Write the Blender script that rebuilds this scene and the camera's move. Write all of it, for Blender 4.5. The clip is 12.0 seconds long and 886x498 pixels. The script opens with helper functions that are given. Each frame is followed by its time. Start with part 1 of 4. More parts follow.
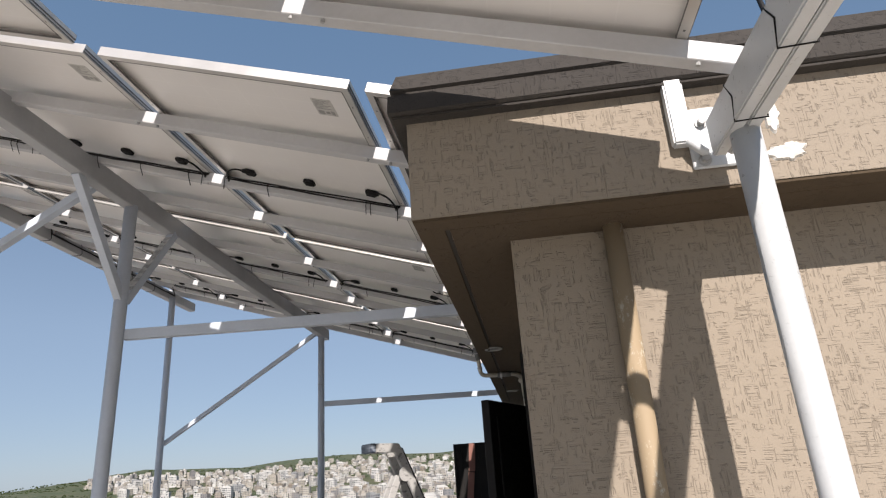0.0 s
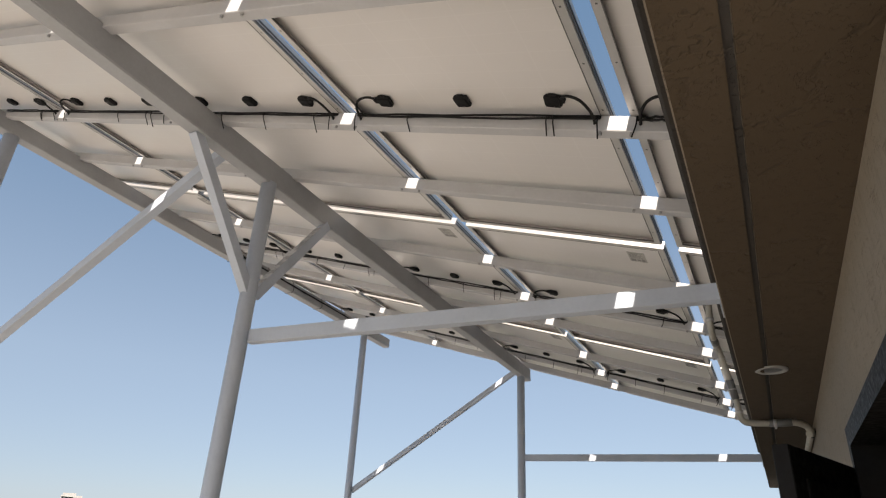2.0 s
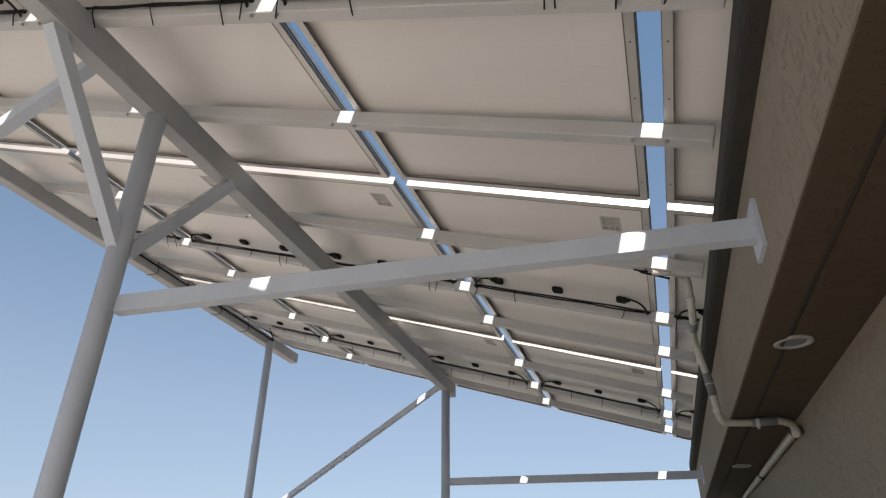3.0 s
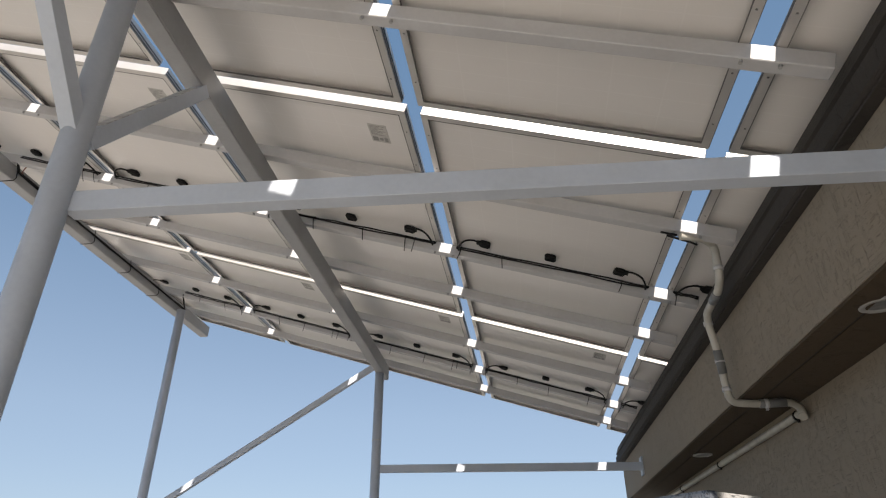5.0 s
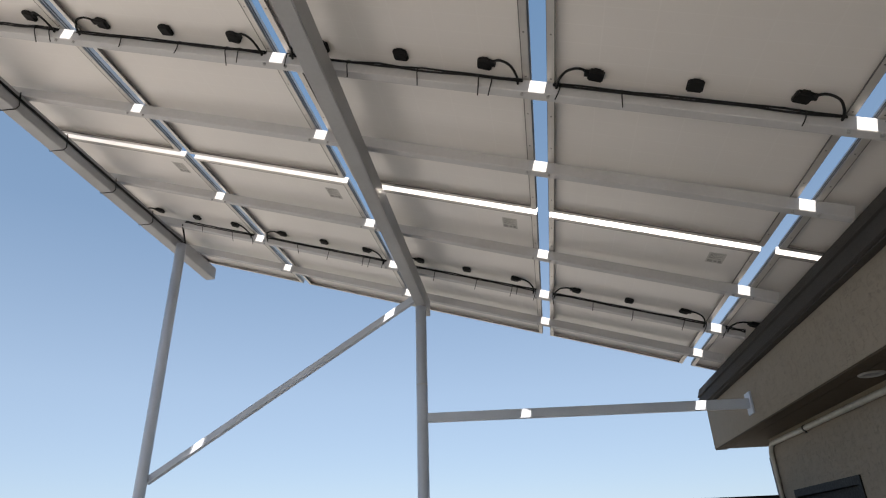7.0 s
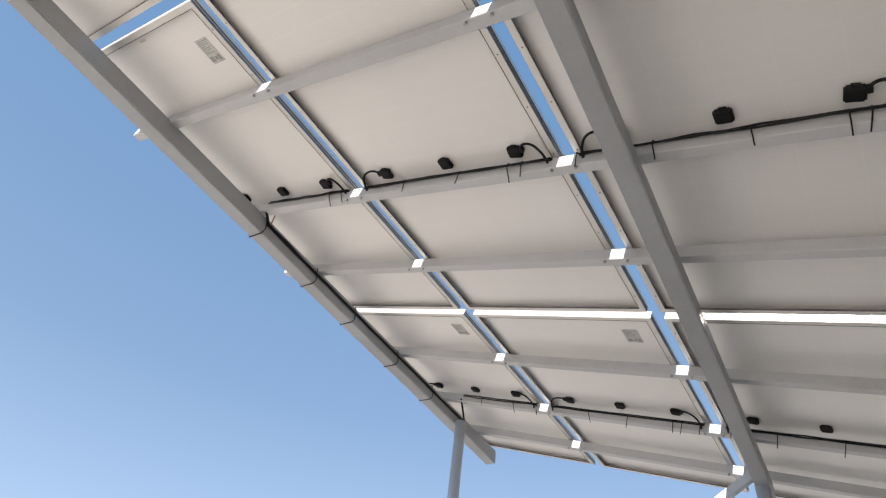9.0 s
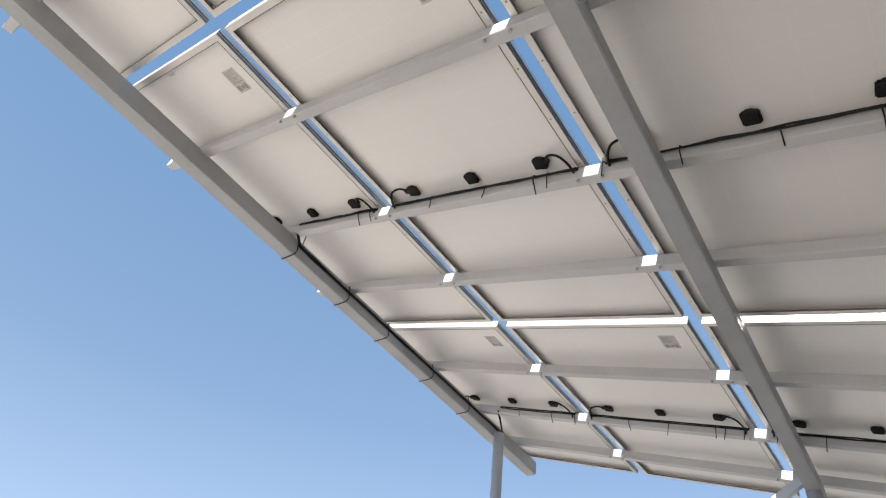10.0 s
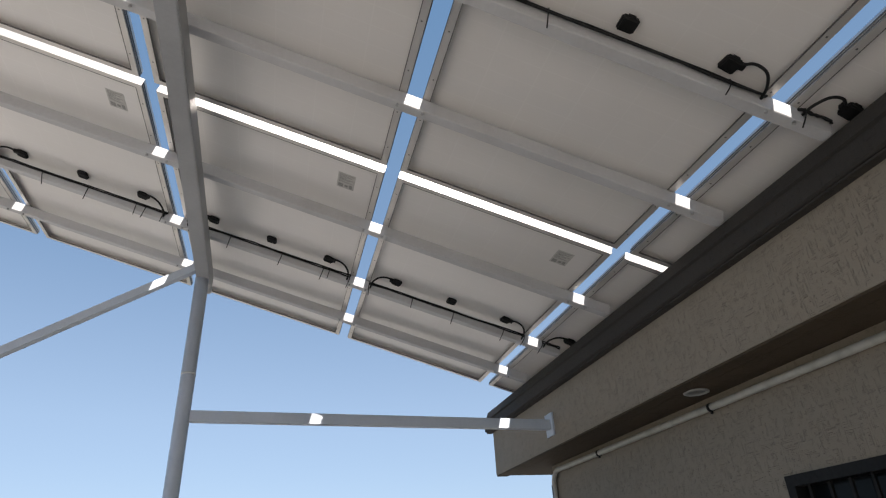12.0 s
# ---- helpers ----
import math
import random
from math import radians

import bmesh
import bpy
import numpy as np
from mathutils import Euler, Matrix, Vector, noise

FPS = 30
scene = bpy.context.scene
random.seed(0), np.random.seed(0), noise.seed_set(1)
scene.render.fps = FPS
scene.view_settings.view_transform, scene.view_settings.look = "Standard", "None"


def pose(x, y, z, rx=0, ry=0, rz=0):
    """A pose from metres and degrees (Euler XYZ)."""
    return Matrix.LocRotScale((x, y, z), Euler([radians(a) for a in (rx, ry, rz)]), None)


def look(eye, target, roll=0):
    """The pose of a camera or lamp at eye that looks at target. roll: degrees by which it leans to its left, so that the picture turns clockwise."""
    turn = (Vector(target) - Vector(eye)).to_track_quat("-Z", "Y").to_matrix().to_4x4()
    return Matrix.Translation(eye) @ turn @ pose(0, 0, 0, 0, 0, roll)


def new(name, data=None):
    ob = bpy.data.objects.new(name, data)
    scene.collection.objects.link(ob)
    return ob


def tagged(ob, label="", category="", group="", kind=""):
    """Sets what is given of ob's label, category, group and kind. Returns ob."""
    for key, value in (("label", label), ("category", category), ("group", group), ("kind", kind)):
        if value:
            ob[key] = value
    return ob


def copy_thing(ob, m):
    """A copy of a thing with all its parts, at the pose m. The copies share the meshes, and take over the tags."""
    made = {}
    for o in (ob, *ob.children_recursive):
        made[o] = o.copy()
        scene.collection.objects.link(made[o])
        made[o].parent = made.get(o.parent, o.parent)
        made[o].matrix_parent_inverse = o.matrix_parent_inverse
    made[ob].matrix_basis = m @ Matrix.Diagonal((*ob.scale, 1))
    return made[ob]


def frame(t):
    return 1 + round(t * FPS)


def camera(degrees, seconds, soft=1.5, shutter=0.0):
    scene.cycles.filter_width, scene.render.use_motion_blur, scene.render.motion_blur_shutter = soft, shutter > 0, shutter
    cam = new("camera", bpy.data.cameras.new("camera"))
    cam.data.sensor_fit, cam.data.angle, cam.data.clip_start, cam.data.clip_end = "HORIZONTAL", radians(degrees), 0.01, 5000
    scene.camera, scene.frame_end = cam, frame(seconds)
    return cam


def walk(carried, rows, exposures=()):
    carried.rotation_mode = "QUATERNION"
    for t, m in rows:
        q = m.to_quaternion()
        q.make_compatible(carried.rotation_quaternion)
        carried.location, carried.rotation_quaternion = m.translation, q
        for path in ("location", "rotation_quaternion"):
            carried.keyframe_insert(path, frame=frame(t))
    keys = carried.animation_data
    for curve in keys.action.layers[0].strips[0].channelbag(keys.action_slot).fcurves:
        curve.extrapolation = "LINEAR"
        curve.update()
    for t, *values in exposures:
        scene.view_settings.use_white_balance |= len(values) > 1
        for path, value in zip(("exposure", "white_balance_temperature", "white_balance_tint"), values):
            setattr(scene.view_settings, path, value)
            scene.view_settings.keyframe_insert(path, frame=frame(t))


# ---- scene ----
cam = camera(70.7, 12.0, 1.2)
PATH = [
    (0, (1.692, -6.078, 1.623), (1.478, -4.206, 2.293), -3.9),
    (0.5, (1.75, -5.849, 1.632), (1.345, -4.034, 2.368), -4.0),
    (1, (1.727, -5.536, 1.595), (1.04, -3.754, 2.19), -1.1),
    (1.5, (1.565, -5.154, 1.66), (0.842, -3.437, 2.387), -1.1),
    (2, (1.449, -4.701, 1.678), (0.612, -3.097, 2.53), 2.8),
    (2.5, (1.27, -4.382, 1.662), (0.496, -2.718, 2.457), 0.9),
    (2.7, (1.174, -4.256, 1.664), (0.517, -2.587, 2.55), 0.3),
    (4.3, (0.493, -3.75, 1.627), (0.111, -2.076, 2.652), -0.1),
    (4.5, (0.476, -3.756, 1.636), (0.192, -2.058, 2.655), -0.6),
    (5, (0.408, -3.76, 1.638), (0.178, -2.012, 2.583), -0.3),
    (5.5, (0.28, -3.603, 1.601), (-0.043, -1.854, 2.515), 0.0),
    (6, (0.223, -3.342, 1.626), (-0.173, -1.624, 2.571), -0.9),
    (6.5, (0.04, -2.995, 1.587), (-0.298, -1.226, 2.457), 0.1),
    (6.7, (-0.019, -2.855, 1.621), (-0.299, -1.072, 2.481), -1.2),
    (8.3, (-0.467, -2.055, 1.691), (-0.719, -0.499, 2.922), -3.8),
    (8.5, (-0.489, -2.028, 1.72), (-0.923, -0.584, 3.034), -0.4),
    (9, (-0.553, -2.093, 1.712), (-1.44, -0.917, 3.064), 8.9),
    (9.5, (-0.542, -2.116, 1.714), (-1.492, -1.022, 3.093), 9.7),
    (10, (-0.539, -2.113, 1.723), (-1.497, -1.008, 3.087), 8.9),
    (10.5, (-0.558, -2.084, 1.689), (-1.376, -0.757, 2.942), 4.2),
    (10.6, (-0.559, -2.076, 1.687), (-1.324, -0.677, 2.895), 4.1),
    (11, (-0.549, -2.009, 1.66), (-0.97, -0.415, 2.792), 0.3),
    (11.1, (-0.532, -1.988, 1.641), (-0.854, -0.363, 2.76), -0.2),
    (11.5, (-0.474, -1.945, 1.654), (-0.452, -0.228, 2.681), -2.0),
    (12, (-0.428, -1.909, 1.628), (0.04, -0.206, 2.565), -3.2),
]
EXPOSURE = [(0, -0.68), (0.5, -0.53), (1, -0.37), (1.5, -0.40), (2, -0.36), (2.6, -0.41), (4.5, -0.43), (6.5, -0.34), (8.5, -0.06), (9.5, 0.04), (10.5, 0.04), (11.2, -0.18), (12, -0.27)]
walk(cam, [(t, look(eye, target, roll)) for t, eye, target, roll in PATH],
     [(t, s + 1.3, 6500 + 500 * min(1, t) - 280 * min(1, max(0, t - 2)) - 260 * min(1, max(0, t - 7.5)), 15 - 1.5 * min(1, max(0, t - 3))) for t, s in EXPOSURE])

# ---- light ----
SUN = Vector((0.27, -1.38, 1.0)).normalized()      # towards the sun
world = bpy.data.worlds.new("sky")
scene.world = world
world.use_nodes = True
wn, wl = world.node_tree.nodes, world.node_tree.links
sky = wn.new("ShaderNodeTexSky")
sky.sky_type = "NISHITA"
sky.sun_disc = False
sky.sun_elevation = math.asin(SUN.z)
sky.sun_rotation = math.atan2(SUN.x, SUN.y)
sky.altitude = 300
sky.air_density, sky.dust_density, sky.ozone_density = 0.9, 0.6, 2.0
haze = wn.new("ShaderNodeMix")
haze.data_type = "RGBA"
haze.inputs[0].default_value = 0.65
height = wn.new("ShaderNodeSeparateXYZ")
wl.new(wn.new("ShaderNodeTexCoord").outputs["Generated"], height.inputs[0])
air = wn.new("ShaderNodeValToRGB")           # pale and bright over the hills, deeper blue overhead
while len(air.color_ramp.elements) < 5:
    air.color_ramp.elements.new(0.5)
for e, (z, c) in zip(air.color_ramp.elements, ((0.0, (3.9, 5.1, 6.6)), (0.22, (3.55, 4.85, 6.4)), (0.45, (2.15, 3.45, 5.15)), (0.8, (1.45, 2.85, 4.75)), (1.0, (1.2, 2.6, 4.6)))):
    e.position, e.color = z, (c[0] / 10, c[1] / 10, c[2] / 10, 1)
wl.new(height.outputs[2], air.inputs[0])
gain = wn.new("ShaderNodeVectorMath")
gain.operation = "SCALE"
gain.inputs["Scale"].default_value = 10
wl.new(air.outputs[0], gain.inputs[0])
wl.new(gain.outputs[0], haze.inputs[7])
wl.new(sky.outputs[0], haze.inputs[6])
wl.new(haze.outputs[2], wn["Background"].inputs[0])
wn["Background"].inputs[1].default_value = 0.063
sun = new("sun", bpy.data.lights.new("sun", "SUN"))
sun.data.energy, sun.data.angle, sun.data.color = 5.0, radians(0.55), (1.0, 0.94, 0.85)
sun.matrix_world = look((0, 0, 20), Vector((0, 0, 20)) - SUN)

# ---- helpers of the build ----


def box(bm, lo, hi, m=None):
    v = [bm.verts.new((x, y, z)) for x in (lo[0], hi[0]) for y in (lo[1], hi[1]) for z in (lo[2], hi[2])]
    if m:
        for p in v:
            p.co = m @ p.co
    return [bm.faces.new([v[i] for i in f]) for f in ((0, 1, 3, 2), (4, 6, 7, 5), (0, 4, 5, 1), (2, 3, 7, 6), (0, 2, 6, 4), (1, 5, 7, 3))]


def bar(bm, a, b, w, h, up=(0, 0, 1)):
    """A square bar from a to b, w across and h along up."""
    a, b = Vector(a), Vector(b)
    d = (b - a).normalized()
    s = d.cross(Vector(up)).normalized()
    n = s.cross(d)
    m = Matrix((s, d, n)).transposed().to_4x4()
    m.translation = a
    box(bm, (-w / 2, 0, -h / 2), (w / 2, (b - a).length, h / 2), m)


def tube(bm, pts, r, seg=12, caps=True):
    """A round tube along points."""
    pts = [Vector(p) for p in pts]
    rings = []
    ref = None
    for i, p in enumerate(pts):
        d = (pts[min(i + 1, len(pts) - 1)] - pts[max(i - 1, 0)]).normalized()
        if ref is None:
            ref = d.orthogonal().normalized()
        s = (ref - d * ref.dot(d)).normalized()
        ref = s
        n = d.cross(s)
        rings.append([bm.verts.new(p + r * (math.cos(k * math.tau / seg) * s + math.sin(k * math.tau / seg) * n)) for k in range(seg)])
    for a, b in zip(rings, rings[1:]):
        for k in range(seg):
            bm.faces.new((a[k], a[(k + 1) % seg], b[(k + 1) % seg], b[k])).smooth = True
    if caps:
        bm.faces.new(rings[0][::-1])
        bm.faces.new(rings[-1])


def rounded(pts, r, n=5):
    """The polyline with its corners rounded off."""
    pts = [Vector(p) for p in pts]
    out = [pts[0]]
    for a, b, c in zip(pts, pts[1:], pts[2:]):
        k = min(r, (a - b).length * 0.45, (c - b).length * 0.45)
        p, q = b + (a - b).normalized() * k, b + (c - b).normalized() * k
        for i in range(n + 1):
            t = i / n
            out.append(p * (1 - t) ** 2 + b * 2 * t * (1 - t) + q * t * t)
    return out + [pts[-1]]


def bevelled(bm, w=0.004, seg=2):
    bmesh.ops.recalc_face_normals(bm, faces=bm.faces)
    bmesh.ops.bevel(bm, geom=list(bm.edges), offset=w, segments=seg, affect="EDGES", clamp_overlap=True)
    return bm


def mesh_of(name, bm, material):
    me = bpy.data.meshes.new(name)
    bmesh.ops.recalc_face_normals(bm, faces=bm.faces)
    bm.to_mesh(me)
    bm.free()
    if material:
        me.materials.append(material)
    return me


def part(name, bm, material, parent=None, label=""):
    ob = new(name, mesh_of(name, bm, material))
    ob.parent = parent
    if label:
        tagged(ob, label)
    return ob


def thing(name, label, category, group="", at=None):
    ob = new(name)
    ob.empty_display_size = 0.1
    if at:
        ob.matrix_basis = at
    return tagged(ob, label, category, group)


# ---- materials ----


def mat(name, rough=0.6, metal=0.0):
    m = bpy.data.materials.new(name)
    m.use_nodes = True
    b = m.node_tree.nodes["Principled BSDF"]
    b.inputs["Roughness"].default_value = rough
    b.inputs["Metallic"].default_value = metal
    return m, m.node_tree.nodes, m.node_tree.links, b


def coords(n, l, scale=(1, 1, 1)):
    c = n.new("ShaderNodeTexCoord")
    mp = n.new("ShaderNodeMapping")
    mp.inputs["Scale"].default_value = scale
    l.new(c.outputs["Object"], mp.inputs[0])
    return mp.outputs[0]


def noisy(n, l, vec, scale, detail=4, rough=0.6):
    t = n.new("ShaderNodeTexNoise")
    t.inputs["Scale"].default_value, t.inputs["Detail"].default_value, t.inputs["Roughness"].default_value = scale, detail, rough
    l.new(vec, t.inputs["Vector"])
    return t.outputs[0]


def ramp(n, l, fac, *stops):
    r = n.new("ShaderNodeValToRGB")
    e = r.color_ramp.elements
    while len(e) < len(stops):
        e.new(0.5)
    for i, (p, c) in enumerate(stops):
        e[i].position = p
        e[i].color = (*c, 1) if len(c) == 3 else c
    l.new(fac, r.inputs[0])
    return r.outputs[0]


def mix(n, l, fac, a, b, kind="MIX"):
    x = n.new("ShaderNodeMix")
    x.data_type, x.blend_type = "RGBA", kind
    for s, v in ((x.inputs[0], fac), (x.inputs[6], a), (x.inputs[7], b)):
        if isinstance(v, (int, float)):
            s.default_value = v
        elif isinstance(v, tuple):
            s.default_value = (*v, 1)
        else:
            l.new(v, s)
    return x.outputs[2]


def math2(n, l, op, a, b):
    x = n.new("ShaderNodeMath")
    x.operation = op
    for s, v in ((x.inputs[0], a), (x.inputs[1], b)):
        if isinstance(v, (int, float)):
            s.default_value = v
        else:
            l.new(v, s)
    return x.outputs[0]


def bump(n, l, b, height, strength=0.4, dist=0.01):
    k = n.new("ShaderNodeBump")
    k.inputs["Strength"].default_value, k.inputs["Distance"].default_value = strength, dist
    l.new(height, k.inputs["Height"])
    l.new(k.outputs[0], b.inputs["Normal"])


def painted(name, base, dirt, rough=0.45, grain=60, stain=2.5, metal=0.0, lift=0.15, gloss=0.5):
    """Paint, metal or plastic with stains at two scales."""
    m, n, l, b = mat(name, rough, metal)
    v = coords(n, l)
    b.inputs["Specular IOR Level"].default_value = gloss
    big, small = noisy(n, l, v, stain, 5), noisy(n, l, v, grain, 3)
    c = mix(n, l, ramp(n, l, big, (0.42, (0, 0, 0)), (0.75, (1, 1, 1))), base, dirt)
    c = mix(n, l, 0.08, c, small, "OVERLAY")
    l.new(c, b.inputs["Base Color"])
    l.new(ramp(n, l, small, (0.3, (rough - lift,) * 3), (0.7, (rough + lift,) * 3)), b.inputs["Roughness"])
    return m


def stucco(name, base, dark, groove_shade=0.27):
    """Scraped render: short level and upright grooves, their shade painted in, over a sandy grain."""
    m, n, l, b = mat(name, 0.9)
    up = noisy(n, l, coords(n, l, (86, 86, 3.2)), 1.5, 0.6, 0.3)
    across = noisy(n, l, coords(n, l, (3.4, 3.4, 94)), 1.5, 0.6, 0.3)
    where = noisy(n, l, coords(n, l, (30, 30, 18)), 1.0, 1.5)
    cut = noisy(n, l, coords(n, l, (48, 48, 40)), 1.0, 1.5)
    sand = noisy(n, l, coords(n, l), 240, 3)
    a = ramp(n, l, up, (0.455, (1, 1, 1)), (0.492, (0, 0, 0)), (0.508, (0, 0, 0)), (0.545, (1, 1, 1)))
    c = ramp(n, l, across, (0.455, (1, 1, 1)), (0.492, (0, 0, 0)), (0.508, (0, 0, 0)), (0.545, (1, 1, 1)))
    gap = ramp(n, l, cut, (0.45, (1, 1, 1)), (0.54, (0, 0, 0)))
    a3 = mix(n, l, ramp(n, l, where, (0.50, (0, 0, 0)), (0.55, (1, 1, 1))), a, (1.0, 1.0, 1.0))
    c3 = mix(n, l, ramp(n, l, where, (0.45, (1, 1, 1)), (0.50, (0, 0, 0))), c, (1.0, 1.0, 1.0))
    a3 = mix(n, l, gap, a3, (1.0, 1.0, 1.0))
    c3 = mix(n, l, gap, c3, (1.0, 1.0, 1.0))
    groove = math2(n, l, "MULTIPLY", a3, c3)
    tint = mix(n, l, noisy(n, l, coords(n, l), 1.1, 4), tuple(x * 0.9 for x in base), tuple(min(1, x * 1.1) for x in base))
    inv = math2(n, l, "SUBTRACT", 1.0, groove)
    # groove shade put into the colour, besides the bump below
    col = mix(n, l, math2(n, l, "MULTIPLY", inv, groove_shade), tint, dark)
    col = mix(n, l, 0.12, col, sand, "OVERLAY")
    l.new(col, b.inputs["Base Color"])
    h = math2(n, l, "ADD", groove, math2(n, l, "MULTIPLY", sand, 0.25))
    bump(n, l, b, h, 0.6, 0.006)
    return m


def splashed(name, paint, metal, amount, tall=2.2):
    """Bare worn metal under streaks and splashes of paint."""
    m, n, l, b = mat(name, 0.5)
    v = coords(n, l, (1, 1, tall))
    big, fine = noisy(n, l, v, 11, 6, 0.75), noisy(n, l, coords(n, l, (1, 3, 1)), 60, 4, 0.8)
    f = math2(n, l, "ADD", math2(n, l, "MULTIPLY", big, 0.7), math2(n, l, "MULTIPLY", fine, 0.3))
    k = ramp(n, l, f, (amount - 0.03, (0, 0, 0)), (amount + 0.03, (1, 1, 1)))
    l.new(mix(n, l, k, metal, paint), b.inputs["Base Color"])
    l.new(ramp(n, l, k, (0.0, (0.35,) * 3), (1.0, (0.75,) * 3)), b.inputs["Roughness"])
    bump(n, l, b, k, 0.3, 0.002)
    return m


STEEL = painted("grey_painted_steel", (0.37, 0.38, 0.395), (0.30, 0.305, 0.315), 0.5, lift=0.03)
# lighter, bluer copy of the steel, with skylight put into its colour
POST = painted("sky_lit_grey_post_paint", (0.48, 0.525, 0.60), (0.42, 0.46, 0.52), 0.5, lift=0.03)
WHITE_STEEL = painted("white_painted_steel", (0.51, 0.525, 0.54), (0.42, 0.43, 0.43), 0.4)
GALV = painted("galvanised_rail", (0.49, 0.49, 0.50), (0.42, 0.415, 0.42), 0.5, lift=0.03)
ALU = painted("anodised_aluminium", (0.60, 0.575, 0.55), (0.50, 0.48, 0.455), 0.36, 8, 3, 0.5, 0.03)
BLACK = painted("black_plastic", (0.008, 0.008, 0.009), (0.014, 0.014, 0.014), 0.55, gloss=0.2)
STUCCO = stucco("beige_scraped_render", (0.258, 0.217, 0.170), (0.07, 0.052, 0.038))
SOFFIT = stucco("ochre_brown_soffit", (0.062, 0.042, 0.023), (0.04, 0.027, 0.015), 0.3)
COPING = stucco("dark_brown_coping", (0.036, 0.031, 0.027), (0.02, 0.017, 0.015), 0.5)
PVC = painted("white_conduit", (0.46, 0.445, 0.40), (0.33, 0.31, 0.27), 0.45, 60, 12)
PVC_GREY = painted("grey_conduit", (0.16, 0.165, 0.17), (0.12, 0.12, 0.12), 0.45)
PIPE_TAN = splashed("flaking_ochre_drainpipe", (0.29, 0.222, 0.142), (0.46, 0.42, 0.34), 0.415, 0.35)
DOOR_BLACK = painted("black_door_paint", (0.012, 0.011, 0.011), (0.018, 0.017, 0.016), 0.6, gloss=0.15)
FLOOR = painted("pale_terrace_tile", (0.475, 0.447, 0.40), (0.41, 0.383, 0.34), 0.7, 30, 0.8)


def cell_grid(n, l, v, a, b):
    br = n.new("ShaderNodeTexBrick")
    br.offset, br.inputs["Scale"].default_value = 0.0, 1.0
    br.inputs["Brick Width"].default_value, br.inputs["Row Height"].default_value = 0.184, 0.0935
    br.inputs["Mortar Size"].default_value, br.inputs["Mortar Smooth"].default_value = 0.003, 0.4
    br.inputs["Color1"].default_value = br.inputs["Color2"].default_value = (*a, 1)
    br.inputs["Mortar"].default_value = (*b, 1)
    l.new(v, br.inputs["Vector"])
    return br.outputs[0]


def make_cells():
    """Dark cells under glass."""
    m, n, l, b = mat("dark_blue_cells", 0.1)
    v = coords(n, l)
    l.new(cell_grid(n, l, v, (0.012, 0.016, 0.035), (0.3, 0.3, 0.32)), b.inputs["Base Color"])
    return m


GLASS_TOP = make_cells()
PLASTER_WHITE = painted("white_filler", (0.6, 0.59, 0.56), (0.42, 0.38, 0.33), 0.95, 90, 30)
RED_PAINT = painted("rust_red_paint", (0.23, 0.10, 0.075), (0.16, 0.065, 0.05), 0.6)

# ---- the canopy's own frame: u down the slope, v along the terrace, n out of the panels ----
SLOPE = math.atan(0.3122)
CANOPY = pose(0.005, 0.0, 3.355, 0, math.degrees(SLOPE), 0)
PITCH = 1.207
GAP = 0.074
PW, PL, PH = PITCH - GAP, 2.2695, 0.0418      # a panel
BOTTOM = 0.032                               # underside of the panel frames


def on(u, v, n=0.0):
    return CANOPY @ Vector((u, v, n))


RAILS = (2.366, 1.750, 1.039, 0.003, -0.596, -1.304, -2.319, -2.907, -3.610, -4.575, -5.18, -5.89)
ROWS = (1.712, -0.613, -2.936, -5.262)


def make_backsheet():
    m, n, l, b = mat("white_backsheet", 0.5)
    v = coords(n, l)
    br = n.new("ShaderNodeTexBrick")
    br.offset, br.inputs["Scale"].default_value = 0.0, 1.0
    br.inputs["Brick Width"].default_value, br.inputs["Row Height"].default_value = 0.184, 0.0935
    br.inputs["Mortar Size"].default_value = 0.0035
    br.inputs["Mortar Smooth"].default_value = 0.6
    br.inputs["Color1"].default_value = br.inputs["Color2"].default_value = (0.725, 0.702, 0.684, 1)
    br.inputs["Mortar"].default_value = (0.755, 0.733, 0.716, 1)
    l.new(v, br.inputs["Vector"])
    c = mix(n, l, ramp(n, l, noisy(n, l, v, 1.6, 4), (0.35, (0, 0, 0)), (0.95, (1, 1, 1))), br.outputs[0], (0.68, 0.655, 0.637))
    l.new(c, b.inputs["Base Color"])
    l.new(ramp(n, l, noisy(n, l, v, 3, 2), (0.2, (0.29,) * 3), (0.8, (0.34,) * 3)), b.inputs["Roughness"])
    b.inputs["Specular IOR Level"].default_value = 0.9
    bump(n, l, b, noisy(n, l, v, 1.5, 1), 0.05, 0.02)
    return m


BACKSHEET = make_backsheet()
# dark tone that paints the shade along the frame lips
SHADE_ALU = painted("aluminium_lip_painted_shade", (0.13, 0.125, 0.12), (0.09, 0.088, 0.085), 0.5)
BOLT = painted("dull_zinc_bolt", (0.36, 0.36, 0.355), (0.25, 0.25, 0.25), 0.4)
STICKER = painted("grey_type_label", (0.50, 0.49, 0.465), (0.40, 0.39, 0.37), 0.5, 200, 60)
PRINT = painted("faded_grey_print", (0.24, 0.235, 0.23), (0.33, 0.32, 0.31), 0.6, 200, 80)


